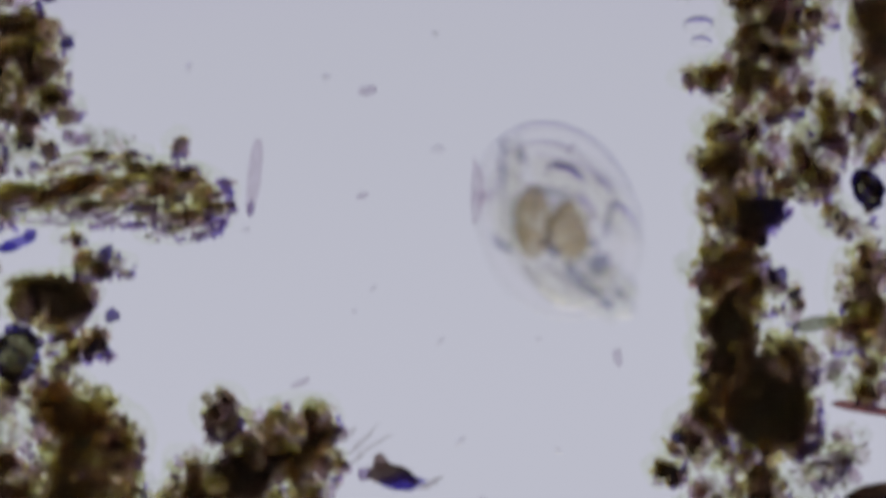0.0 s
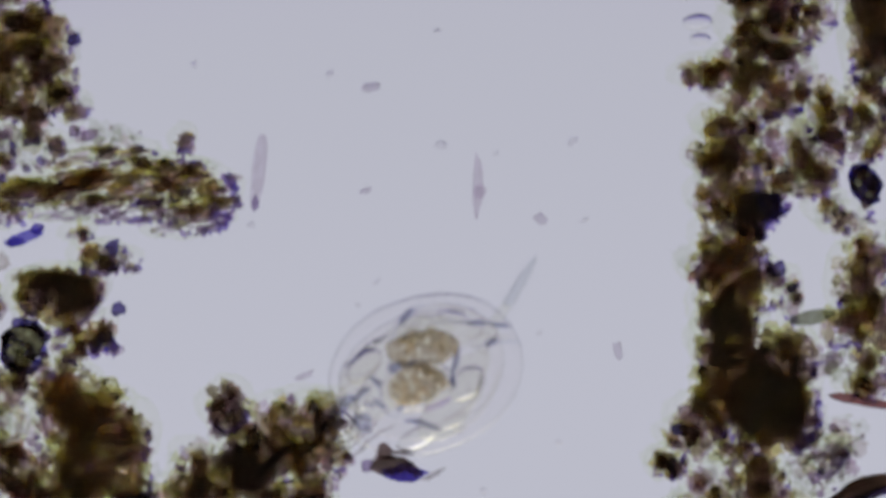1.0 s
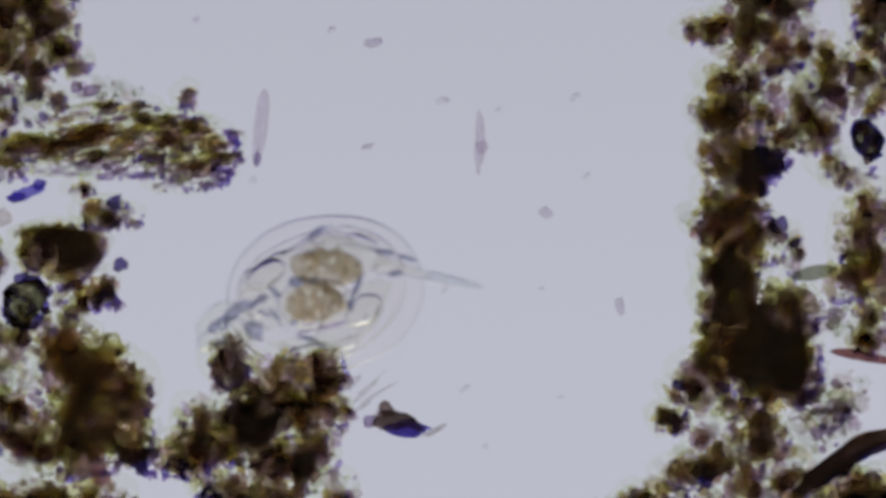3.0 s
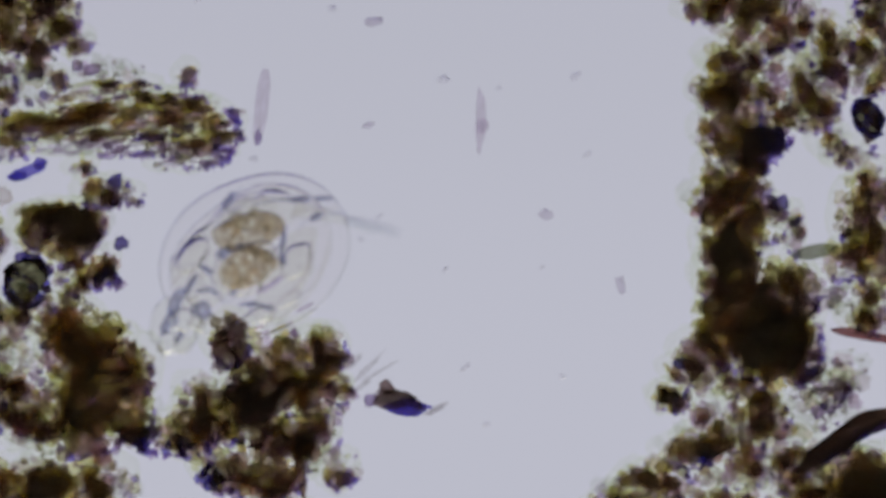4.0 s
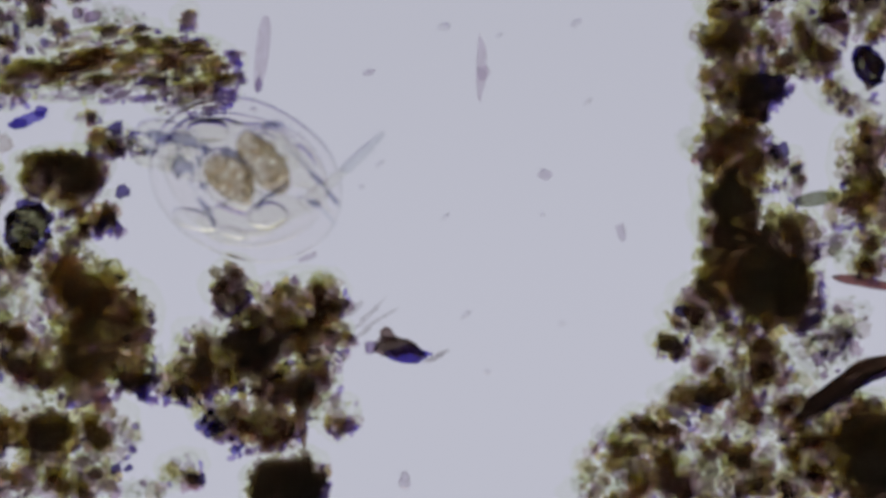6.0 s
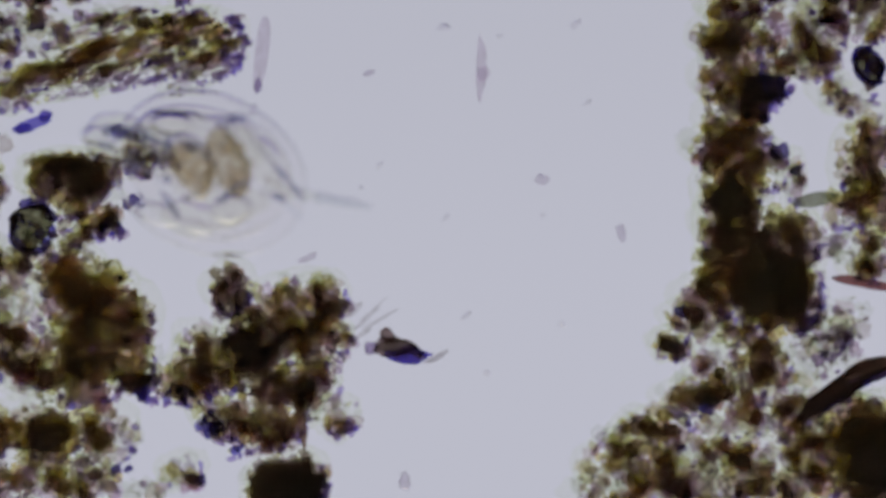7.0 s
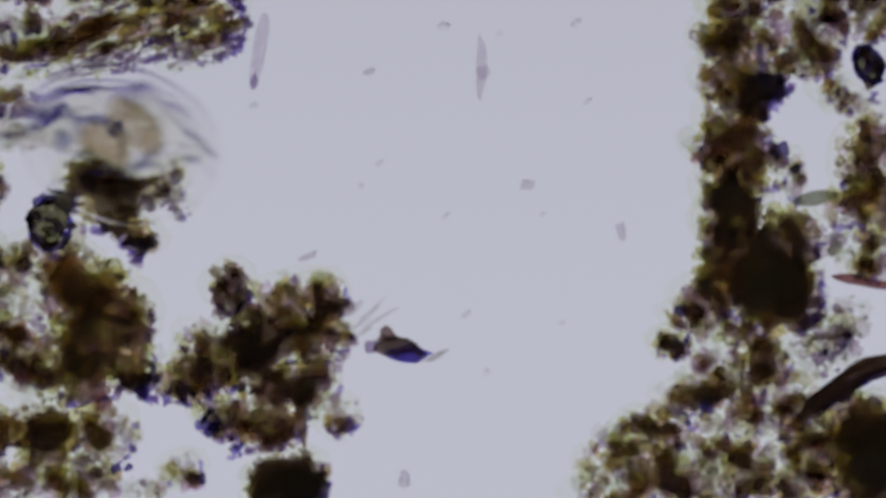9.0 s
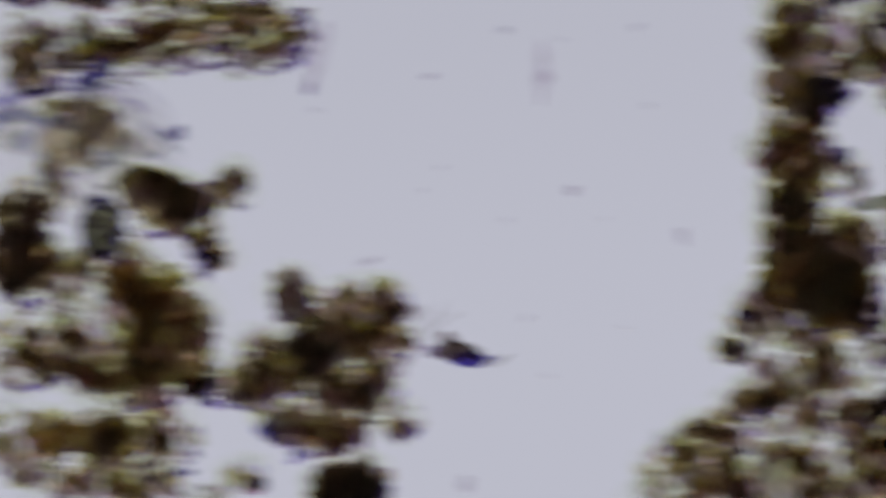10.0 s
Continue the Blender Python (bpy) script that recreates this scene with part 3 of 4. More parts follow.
clump("debris_clump", "tall column of dark brown granular detritus", DET, [
    (1290, 62, 56, 44, 0, "thick"), (1300, 80, 45, 28, 0, "thick"), (1390, 55, 55, 42, 0, "loose"), (1455, 60, 42, 50, 0, "loose"),
    (1420, 110, 60, 24, 0, "loose"), (1275, 140, 36, 44, 0, "thick"), (1290, 205, 46, 40, 0, "brown"), (1305, 20, 50, 22, 0, "loose"), (1310, 118, 40, 30, 0, "brown"), (1335, 165, 40, 26, 0, "thick"), (1430, 108, 50, 28, 0, "loose")], 11, "debris clumps")
clump("debris_clump", "column of dark brown detritus with black core", DET, [
    (1265, 262, 42, 36, 0, "thick"), (1315, 265, 50, 45, 0, "brown"), (1290, 340, 54, 50, 0, "brown"), (1300, 350, 40, 50, 0, "core"), (1350, 300, 42, 40, 0, "thick"),
    (1343, 478, 98, 98, 0, "brown"), (1342, 470, 84, 82, 0, "core"), (1366, 520, 60, 50, 0, "core"), (1405, 500, 46, 60, 0, "brown"), (1412, 540, 40, 42, 40, "core"), (1432, 572, 26, 8, 40, "blueish"), (1285, 395, 44, 46, 0, "brown"), (1265, 400, 24, 60, 0, "thick"), (1415, 420, 38, 48, 0, "brown"),
    (1405, 320, 16, 40, 0, "loose")], 12, "debris clumps")
clump("debris_clump", "amber and brown granular detritus", DET, [
    (1530, 290, 48, 70, 0, "thick"), (1500, 370, 40, 30, 20, "mid"), (1550, 370, 40, 50, 0, "brown"), (1510, 180, 36, 16, 20, "loose"), (1470, 160, 26, 24, 0, "loose"),
    (1555, 230, 36, 30, 0, "mid"), (1500, 440, 70, 26, 0, "haze"), (1540, 470, 40, 26, 0, "mid"), (1555, 430, 30, 24, 0, "mid")], 13, "debris clumps")
clump("debris_clump", "loose amber and brown granules beside the column", DET, [
    (1250, 530, 50, 34, -10, "mid"), (1235, 570, 40, 20, 0, "loose"), (1340, 645, 56, 46, 0, "thick"), (1350, 640, 34, 40, 0, "thick"), (1265, 640, 40, 30, 0, "mid"),
    (1240, 692, 38, 28, 0, "brown"), (1248, 724, 28, 8, 5, "blueish"), (1244, 708, 28, 12, 5, "navy"), (1190, 612, 24, 8, 0, "navy"), (1300, 700, 50, 30, 0, "loose"), (1300, 590, 50, 20, 0, "mid"), (1400, 700, 40, 40, 0, "loose"), (1220, 560, 36, 24, 0, "mid"), (1310, 745, 60, 24, 0, "loose"), (1215, 705, 44, 26, 0, "thick"), (1460, 610, 45, 50, 40, "haze"), (1390, 750, 34, 30, 0, "mid"), (1485, 590, 50, 42, 30, "haze"), (1470, 600, 30, 26, 30, "violet"), (1500, 560, 36, 30, 0, "haze"), (1440, 640, 34, 30, 0, "haze")], 14, "debris clumps")
clump("debris_clump", "spreading bed of loose amber, brown and violet granules", DET, [
    (1160, 770, 62, 42, 20, "mid"), (1120, 755, 30, 18, 30, "thick"), (1080, 820, 55, 40, 30, "loose"), (1170, 840, 80, 45, 0, "mid"), (1310, 830, 56, 56, 0, "loose"),
    (1320, 840, 34, 40, 0, "mid"), (1250, 790, 40, 40, 0, "loose"), (1240, 870, 70, 40, 0, "loose"), (1390, 850, 50, 50, 0, "loose"), (1430, 790, 46, 56, 0, "loose"), (1440, 850, 40, 40, 0, "mid"), (1465, 710, 40, 26, 30, "loose"), (1090, 880, 70, 34, 0, "mid")], 15, "debris clumps")
clump("debris_clump", "big rounded near-black humus ball", DET, [
    (1530, 800, 76, 98, 0, "brown"), (1540, 795, 64, 80, 0, "core"), (1520, 745, 46, 40, 20, "brown"), (1550, 820, 40, 60, 0, "core"), (1560, 890, 80, 36, 0, "thick")], 16, "debris clumps")
clump("debris_clump", "rounded black humus ball", DET, [(513, 850, 64, 48, 0, "core"), (513, 862, 60, 46, 0, "core"), (513, 885, 60, 40, 0, "core"), (556, 872, 22, 20, 0, "blueish"), (540, 862, 30, 30, 0, "navy"), (574, 856, 9, 20, 0, "blueish")], 17, "debris clumps")
clump("debris_clump", "few pale loose silt grains", DET, [(325, 835, 36, 26, 20, "loose"), (255, 870, 40, 20, 0, "haze")], 18, "debris clumps")
clump("debris_clump", "dark blackish detritus heap", DET, [(-75, 420, 55, 95, 0, "core"), (-60, 470, 60, 60, 0, "thick"), (-60, 620, 70, 60, 0, "mid"), (-60, 780, 70, 60, 0, "brown"), (-20, 330, 25, 60, 0, "mid")], 19, "debris clumps")


def chip(name, parent, px, py, rx, ry, rot, material, seed, z=0.0, label="", rough=0.3, fine=0.15):
    """A worn flake that is part of a larger fragment."""
    m = Matrix.Translation(P(px, py) - parent.location + Vector((0, 0, z + 0.6 * ry * U))) @ pose(0, 0, 0, 0, 0, rot)
    return part(name, mesh_from(name, lump(seed, 4, rough, fine), material), parent, label, m @ Matrix.Diagonal((rx * U, ry * U, ry * 0.6 * U, 1)))


shard = tagged(new("debris_fragment"), "small dark brown fragment with violet-blue lower edge", "debris")
shard.location = P(712, 616)
chip("flake", shard, 706, 613, 38, 17, -8, M_SHARD, 301, 0.001, "blackish brown flake", 0.4, 0.35)
chip("flake", shard, 702, 610, 26, 11, -6, M_UMBERY, 302, 0.004, "brown flake", 0.45, 0.3)
chip("knob", shard, 686, 594, 10, 13, 30, M_SHARD, 308, 0.002, "brown knob", 0.5, 0.4)
# the lens's blue fringe on the lower edge, put on as coloured flakes
chip("rim", shard, 720, 626, 34, 13, -4, M_INDIGO, 304, 0.006, "deep violet-blue rim", 0.4, 0.3)
chip("rim", shard, 727, 630, 25, 10, -4, M_AZURE, 307, 0.009, "bright blue colour fringe", 0.4, 0.3)
chip("granule", shard, 656, 615, 12, 9, 0, M_VIOLET, 305, 0.001, "violet granule", 0.45, 0.3)
chip("granule", shard, 766, 634, 16, 5, 20, M_WISP, 306, 0.001, "pale violet granule", 0.45, 0.3)


def tube(points, radii, sides=14):
    """A round tapering tube through points in grid units."""
    bm = bmesh.new()
    rings = []
    # smooth the line between the given points
    line, wide = [Vector(p) for p in points], list(radii)
    fine_line, fine_wide = [], []
    for i in range(len(line) - 1):
        a, b, c, d = line[max(i - 1, 0)], line[i], line[i + 1], line[min(i + 2, len(line) - 1)]
        for k in range(5):
            t = k / 5
            fine_line.append(0.5 * (2 * b + (c - a) * t + (2 * a - 5 * b + 4 * c - d) * t * t + (3 * b - a - 3 * c + d) * t * t * t))
            fine_wide.append((wide[i] + (wide[i + 1] - wide[i]) * (t * t * (3 - 2 * t))) * (1 + 0.07 * noise.noise(fine_line[-1] * 0.05)))
    points, radii = fine_line + [line[-1]], fine_wide + [wide[-1]]
    for i, (p, r) in enumerate(zip(points, radii)):
        d = (Vector(points[min(i + 1, len(points) - 1)]) - Vector(points[max(i - 1, 0)])).normalized()
        side = Vector((0, 0, 1)).cross(d).normalized()
        up = d.cross(side)
        rings.append([bm.verts.new((Vector(p) + (side * math.cos(t) + up * math.sin(t)) * r) * U) for t in [2 * math.pi * j / sides for j in range(sides)]])
    for r0, r1 in zip(rings, rings[1:]):
        for j in range(sides):
            bm.faces.new((r0[j], r0[(j + 1) % sides], r1[(j + 1) % sides], r1[j]))
    bm.faces.new(rings[0][::-1])
    bm.faces.new(rings[-1])
    bmesh.ops.recalc_face_normals(bm, faces=bm.faces[:])
    return bm


# ---- loose single particles ----
SPECK = "suspended speck"
stick = pebble("rod_cell", "pale violet rod-shaped diatom standing alone", "diatom", 464, 92, 12, 70, -6, M_ROD, 71, 8, rough=0.12, fine=0.06)
part("tip", mesh_from("tip", lump(72, 3, 0.3, 0.2), M_VIOLET), stick, "dark blue end", pose(0, -0.84, 0) @ Matrix.Diagonal((0.5, 0.2, 0.5, 1)))
rod = pebble("rod_cell", "thin violet-brown rod in open water", "diatom", 850, 122, 8, 52, 0, M_ROD, 73, 7, rough=0.4, fine=0.3)
part("knot", mesh_from("knot", lump(74, 2, 0.3), M_ROD), rod, "darker knot", pose(0.6, -0.15, 0) @ Matrix.Diagonal((1.5, 0.25, 1.1, 1)))
specks = []
for i, (x, y, a, b, rot) in enumerate([(1100, 411, 9, 18, 10), (1019, 42, 12, 6, 35), (663, -55, 18, 10, 10), (590, -78, 8, 6, 0), (545, 455, 20, 7, 20),
                                       (716, 851, 13, 16, 0), (825, 556, 14, 5, 40), (789, 383, 10, 4, 30), (1040, 180, 10, 4, 30), (788, 48, 14, 7, 10), (884, 62, 8, 4, 30),
                                       (653, 128, 12, 6, 20), (672, 290, 9, 4, 40), (862, 658, 7, 6, 0), (995, 573, 7, 5, 0), (350, -95, 7, 6, 0), (530, -228, 8, 7, 0),
                                       (1440, -225, 20, 8, 10), (780, -155, 7, 4, 0), (960, 380, 6, 4, 20), (640, 330, 6, 4, 0), (450, 188, 8, 6, 0)]):
    specks.append(pebble("speck", "tiny violet-grey particle in clear water", SPECK, x, y, a * 0.8, b * 0.8, rot, M_VIOLETSPECK if i in (0, 2, 4, 5, 11) else M_SPECK, 80 + i, group="specks", subdiv=3, rough=0.45, fine=0.3))
drifter = pebble("speck", "tiny greyish drifting particle in clear water", SPECK, 965, 305, 8, 11, 30, M_VIOLETSPECK, 110, group="specks", subdiv=3, rough=0.45, fine=0.3)
for x, y, a, b, rot in [(1240, -170, 26, 14, 5), (1217, -218, 12, 9, 20), (1245, -140, 18, 10, 0)]:
    pebble("bubble", "clear colourless droplet with thin blue rim", "droplet", x, y, a, b, rot, M_BLADDER, 5, group="droplets", rough=0.05, fine=0.0)

crescent = tagged(new("algal_cell"), "small curved deep blue algal cell", "algal cell")
crescent.location = P(52, 208)
chip("cell_body", crescent, 50, 210, 30, 9, 22, M_AZURE, 311, 0.002, "", 0.35, 0.25)
chip("lobe", crescent, 72, 195, 11, 8, 40, M_INDIGO, 312, 0.002, "darker end", 0.4, 0.3)
chip("lobe", crescent, 34, 218, 15, 7, 10, M_AZURE, 313, 0.004, "bright blue end", 0.4, 0.3)
bead = pebble("algal_cell", "small round dark blue algal cell", "algal cell", 216, 337, 11, 12, 0, M_NAVY, 121, group="blue cells", rough=0.5, fine=0.35)
for x, y, r in [(106, -222, 13), (137, -138, 12), (205, 828, 9), (228, 828, 7), (355, 848, 10), (1408, 300, 9), (1378, 268, 16), (206, 228, 13), (1205, 550, 11), (1278, -240, 14)]:
    pebble("algal_cell", "small round dark blue algal cell", "algal cell", x, y, r, r * 0.9, 20, M_NAVY, int(x) % 17 + 122, group="blue cells", rough=0.45, fine=0.3)


def walled_cell(label, px, py, rx, ry, rot, seed):
    """A big algal cell: olive body, thick navy wall, dark granules inside."""
    cell = tagged(new("algal_cell"), label, "algal cell")
    cell.location = P(px, py)
    c, s = math.cos(radians(rot)), math.sin(radians(rot))
    rng = random.Random(seed)
    chip("cell_body", cell, px, py, rx * 0.92, ry * 0.92, rot, M_OLIVE, seed, 0.001, "olive cell body", 0.25, 0.12)
    for i in range(11):
        a = 2 * math.pi * i / 11 + rng.uniform(-0.15, 0.15)
        k = 0.9 + 0.12 * rng.random()
        x, y = rx * k * math.cos(a), ry * k * math.sin(a)
        chip("wall_plate", cell, px + x * c + y * s, py + y * c - x * s, rng.uniform(10, 16), rng.uniform(5, 9), rot + math.degrees(math.atan2(-ry * math.cos(a), -rx * math.sin(a))), M_NAVY if i % 4 else M_INDIGO, seed + 40 + i, rng.uniform(0.001, 0.006), "", 0.45, 0.3)
    for i in range(14):
        x, y, q = in_lobe(rng, (px, py, rx, ry, rot, ""), 1.0)
        e = rng.uniform(5, 11)
        chip("granule", cell, x, y, e, e * 0.8, rng.uniform(0, 180), (M_INDIGO, M_SHARD, M_NAVY, M_UMBERY)[i % 4], seed + i, rng.uniform(0.002, 0.012), "", 0.45, 0.3)
    return cell


big_cell = walled_cell("large olive algal cell with dark navy wall", 50, 402, 38, 43, -15, 26)
clump("algal_cell", "near-black rounded algal cell with violet-blue edge", "algal cell", [
    (1335, 160, 44, 25, 25, "core"), (1350, 160, 38, 20, 30, "navy"), (1368, 150, 22, 16, 30, "navy"), (1370, 176, 34, 10, 40, "blueish"), (1388, 156, 12, 10, 0, "blueish"), (1330, 200, 30, 10, -10, "core")], 23)
walled_cell("olive algal cell with dark navy wall", 1535, 116, 22, 30, 20, 46)
clump("algal_cell", "violet-brown rounded cell beside loose granules", "algal cell", [(1188, 604, 26, 14, 0, "thick"), (1195, 620, 26, 12, 10, "thick"), (1172, 610, 10, 20, 0, "mid")], 21)
pebble("wedge_diatom", "pale grey-green wedge-shaped diatom", "diatom", 1440, 352, 42, 12, 12, M_DIATOM, 144, 9, rough=0.1)
root = tagged(new("plant_fibre"), "long curved dark brown plant fibre with blue edge", "plant fibre")
root.location = P(1490, 690)
part("strand", mesh_from("strand", tube([(-78, -50, 14), (-40, -18, 16), (0, 10, 18), (40, 38, 18), (86, 52, 16)], [7, 15, 18, 18, 12]), M_ROOT), root)
for i, (x, y, a, b, turn) in enumerate([(1446, 726, 24, 9, 40), (1470, 708, 24, 9, 36), (1496, 692, 26, 10, 34), (1522, 674, 26, 10, 32), (1552, 660, 26, 9, 18), (1446, 700, 26, 7, 40), (1486, 672, 26, 7, 34), (1526, 648, 24, 7, 26)]):
    chip("flake", root, x, y, a, b, turn, (M_SHARD, M_NAVY, M_SHARD, M_INDIGO)[i % 4] if i < 5 else M_STRAW, 340 + i, 0.006, "", 0.45, 0.35)
# blue colour fringe of the fibre's lower side, built as a strand
part("strand", mesh_from("strand", tube([(0, -6, 20), (30, 10, 22), (58, 26, 22), (92, 34, 20)], [2, 6, 7, 6]), M_BLUE), root, "violet-blue strand")
pebble("plant_fibre", "translucent rust-red plant fibre", "plant fibre", 1530, 499, 60, 9, -8, M_RED, 146, 8, rough=0.3, fine=0.15)
pebble("plant_fibre", "dull brown plant fibre hanging from the clump", "plant fibre", 533, 736, 9, 52, 6, M_STRAW, 147, 8, rough=0.3, fine=0.15)
for x, y, a, b, rot, sd in [(648, 560, 40, 3, 42, 148), (668, 566, 34, 2.5, 30, 149), (640, 590, 36, 3, 36, 150), (630, 545, 26, 3, 48, 151), (775, 628, 24, 3, 28, 152)]:
    pebble("slime_strand", "faint violet strand of slime at the clump's rim", "slime", x, y, a * 0.75, b * 1.2, rot, M_WISP, sd, 3, group="slime strands", rough=0.7, fine=0.5)
olive = clump("debris_clump", "loose olive brown debris heap with pale grains", DET, [
    (-62, 200, 26, 18, 10, "mid"), (-85, 170, 30, 30, 0, "haze"), (-30, 245, 40, 26, 0, "haze"), (-95, 240, 30, 40, 0, "loose")], 24, "debris clumps")


# ---- the swimming animal ----
def blob(a, b, c, seed=0, rough=0.0, fine=0.0, subdiv=4, pear=0.0):
    """A smooth soft body, half sizes in grid units; pear narrows it towards +x."""
    bm = lump(seed, subdiv, rough, fine)
    for v in bm.verts:
        k = 1 - pear * v.co.x
        v.co = Vector((v.co.x * a, v.co.y * b * k, v.co.z * c)) * U
    return bm


rotifer = tagged(new("rotifer"), "transparent oval rotifer with brown gut and pointed toe", "rotifer")


def organ(name, bm, material, x, y, z=0.0, rot=0.0, label="", parent=None):
    return part(name, mesh_from(name, bm, material), parent or rotifer, label, pose(x * U, y * U, z * U, 0, 0, rot))


organ("shell", blob(174, 138, 50, 2, 0.03, 0.0, 5, pear=0.05), M_LORICA, 6, -13, 0, 0, "glass-clear oval shell")
organ("ventral_plate", blob(152, 110, 22, 3, 0.07), M_PLATE, 4, -10, -22, 6, "glass-clear inner plate")
organ("body_wall", blob(112, 60, 26, 4, 0.25, 0.06), M_TISSUE, -46, 14, 0, 14, "crumpled colourless tissue")
organ("body_wall", blob(84, 40, 22, 21, 0.3, 0.08), M_TISSUE, 30, -72, 0, 30, "crumpled colourless tissue")
organ("body_wall", blob(74, 30, 20, 28, 0.3, 0.08), M_TISSUE, 52, 48, 2, -20, "crumpled greenish tissue above the gut")
# the gut shifts as one within the body
gut = organ("gut", blob(62, 43, 24, 22, 0.1, 0.03), M_RIM, -14, -27, 2, -8, "clear bright-edged gut wall")
GUT = gut.matrix_basis.inverted()


def gut_piece(name, bm, material, x, y, z, turn, label=""):
    return part(name, mesh_from(name, bm, material), gut, label, GUT @ pose(x * U, y * U, z * U, 0, 0, turn))


granules = random.Random(5)
for cx, cy, rx, ry, tilt, seed, word in ((18, 28, 62, 31, -16, 5, "granular grey-brown stomach lobe"), (-15, -26, 52, 34, -8, 6, "granular brown stomach lobe")):
    gut_piece("stomach", blob(rx, ry, 22, seed, 0.07, 0.08), M_GUT, cx, cy, 5, tilt, word)
    for i in range(30):
        a, q = granules.uniform(0, 6.283), granules.uniform(0.2, 1.04)
        c, s = math.cos(radians(tilt)), math.sin(radians(tilt))
        x, y = q * rx * math.cos(a), q * ry * math.sin(a)
        e = granules.uniform(5, 11)
        gut_piece("granule", blob(e, e * granules.uniform(0.6, 1), e * 0.6, 200 + i, 0.3, 0.0, 2), M_GRANULE if i % 3 else M_GUT, cx + x * c - y * s, cy + x * s + y * c, granules.uniform(12, 28), granules.uniform(0, 180))
# clear bladders: place, half sizes, turn
for i, (x, y, z, a, b, c, turn) in enumerate([(-87, 42, 12, 35, 22, 22, 22), (66, -58, 6, 33, 24, 26, 30), (-48, -112, 4, 40, 17, 18, 4), (20, -110, 2, 24, 9, 10, 10), (88, 62, 8, 26, 10, 12, -32), (-112, -10, 8, 22, 12, 12, 50)]):
    organ("bladder", blob(a, b, c, 7 + i, 0.1, 0.02), M_BUBBLE if i < 3 else M_BLADDER, x, y, z, turn, "clear bladder with dark upper rim")
# blue-grey glands: place, half sizes, turn
for i, (x, y, a, b, turn) in enumerate([(-40, 18, 12, 8, 20), (-12, 13, 9, 5, 10), (12, 92, 15, 5, 30), (124, 33, 17, 4, -24), (158, 14, 13, 3.5, -30), (133, -8, 10, 5, 0),
                                       (64, -14, 17, 4, 55), (46, -42, 11, 3.5, 75), (4, -72, 24, 3.5, 2), (-40, -85, 17, 3.5, -28), (-20, -103, 12, 3, -50), (-78, 6, 11, 4, -60), (-89, -30, 13, 3, -62), (-58, -52, 7, 5, 10)]):
    organ("gland", blob(a, b, min(a, b) * 1.2, 11 + i, 0.5, 0.45), M_GLAND if i != 8 else M_LILAC, x, y, 10, turn, "blue-grey gland" if i != 8 else "pale lilac gland")
organ("muscle", tube([(-42, 44, 8), (-24, 68, 8), (0, 87, 8), (16, 93, 8), (47, 102, 6)], [1, 1.6, 2.2, 2, 1]), M_MUSCLE, 0, 0, 0, 0, "grey-blue muscle band")
organ("muscle", tube([(44, 66, 8), (79, 55, 10), (109, 40, 8), (143, 24, 6), (172, 5, 4)], [1, 2.6, 3, 3, 1.4]), M_MUSCLE, 0, 0, 0, 0, "grey-blue muscle band")
organ("muscle", tube([(84, 4, 8), (64, -13, 10), (51, -27, 10), (43, -46, 8)], [1.2, 2.6, 2.6, 1.2]), M_MUSCLE, 0, 0, 0, 0, "grey-blue muscle band")
organ("muscle", tube([(100, -6, 8), (133, -8, 8), (161, -18, 6), (184, -30, 4)], [1.2, 2.2, 2, 1]), M_MUSCLE, 0, 0, 0, 0, "thin muscle band")
organ("muscle", tube([(-64, -78, 8), (-43, -84, 8), (-26, -96, 6), (-10, -115, 4)], [1.2, 2.2, 2.4, 1]), M_MUSCLE, 0, 0, 0, 0, "thin muscle band")
organ("muscle", tube([(-118, 34, 10), (-88, 20, 10), (-78, 4, 10), (-84, -48, 8), (-66, -66, 4)], [1, 1.8, 2, 1.8, 1]), M_MUSCLE, 0, 0, 0, 0, "thin muscle band")
# folds of the clear skin behind the gut
for line, wide in (([(-20, -128, 0), (40, -124, 2), (92, -98, 2), (132, -56, 0)], 3.2), ([(0, -100, 6), (46, -98, 8), (84, -72, 8), (110, -34, 6)], 3),
                   ([(60, 98, 4), (102, 72, 6), (140, 32, 6), (154, -10, 4)], 2.6), ([(100, 18, 8), (130, 6, 8), (150, -4, 6), (172, -12, 4)], 3), ([(-150, 10, 4), (-120, 22, 6), (-100, 10, 6), (-84, -8, 4)], 2.4)):
    organ("fold", tube(line, [wide * 0.4, wide, wide, wide * 0.4]), M_RIM, 0, 0, 0, 0, "thin clear fold of skin")
head = organ("head", blob(54, 44, 30, 14, 0.2, 0.08), M_TISSUE, -176, -34, 0, 10, "soft colourless head")
for i, (x, y, a, b, turn) in enumerate([(24, 20, 22, 9, 14), (66, 20, 18, 4.5, 4), (-16, 11, 15, 7, 20), (43, -23, 11, 18, 20), (-16, -20, 11, 5, 10), (2, 4, 10, 4, 40), (70, -2, 10, 3, -50)]):
    organ("cilia_lobe", blob(a, b, min(a, b), 15 + i, 0.45, 0.4), M_GLAND, x, y, 8, turn, "blue-grey lobe of the head", head)
for i, (x, y, e) in enumerate([(-40, -10, 18), (-22, -34, 17), (8, -2, 20), (22, -30, 16)]):
    organ("cilia_lobe", blob(e, e * 0.85, 12, 40 + i, 0.3, 0.15, 3), M_TISSUE if i % 2 else M_BLADDER, x, y, 4, 30 * i, "clear lobe of the head", head)
foot = organ("foot", tube([(-30, 0, 0), (0, 0, 0), (30, 0, 0), (66, 0, 0)], [16, 14, 10, 7]), M_TISSUE, 130, 5, 0, 0, "jointed colourless foot")
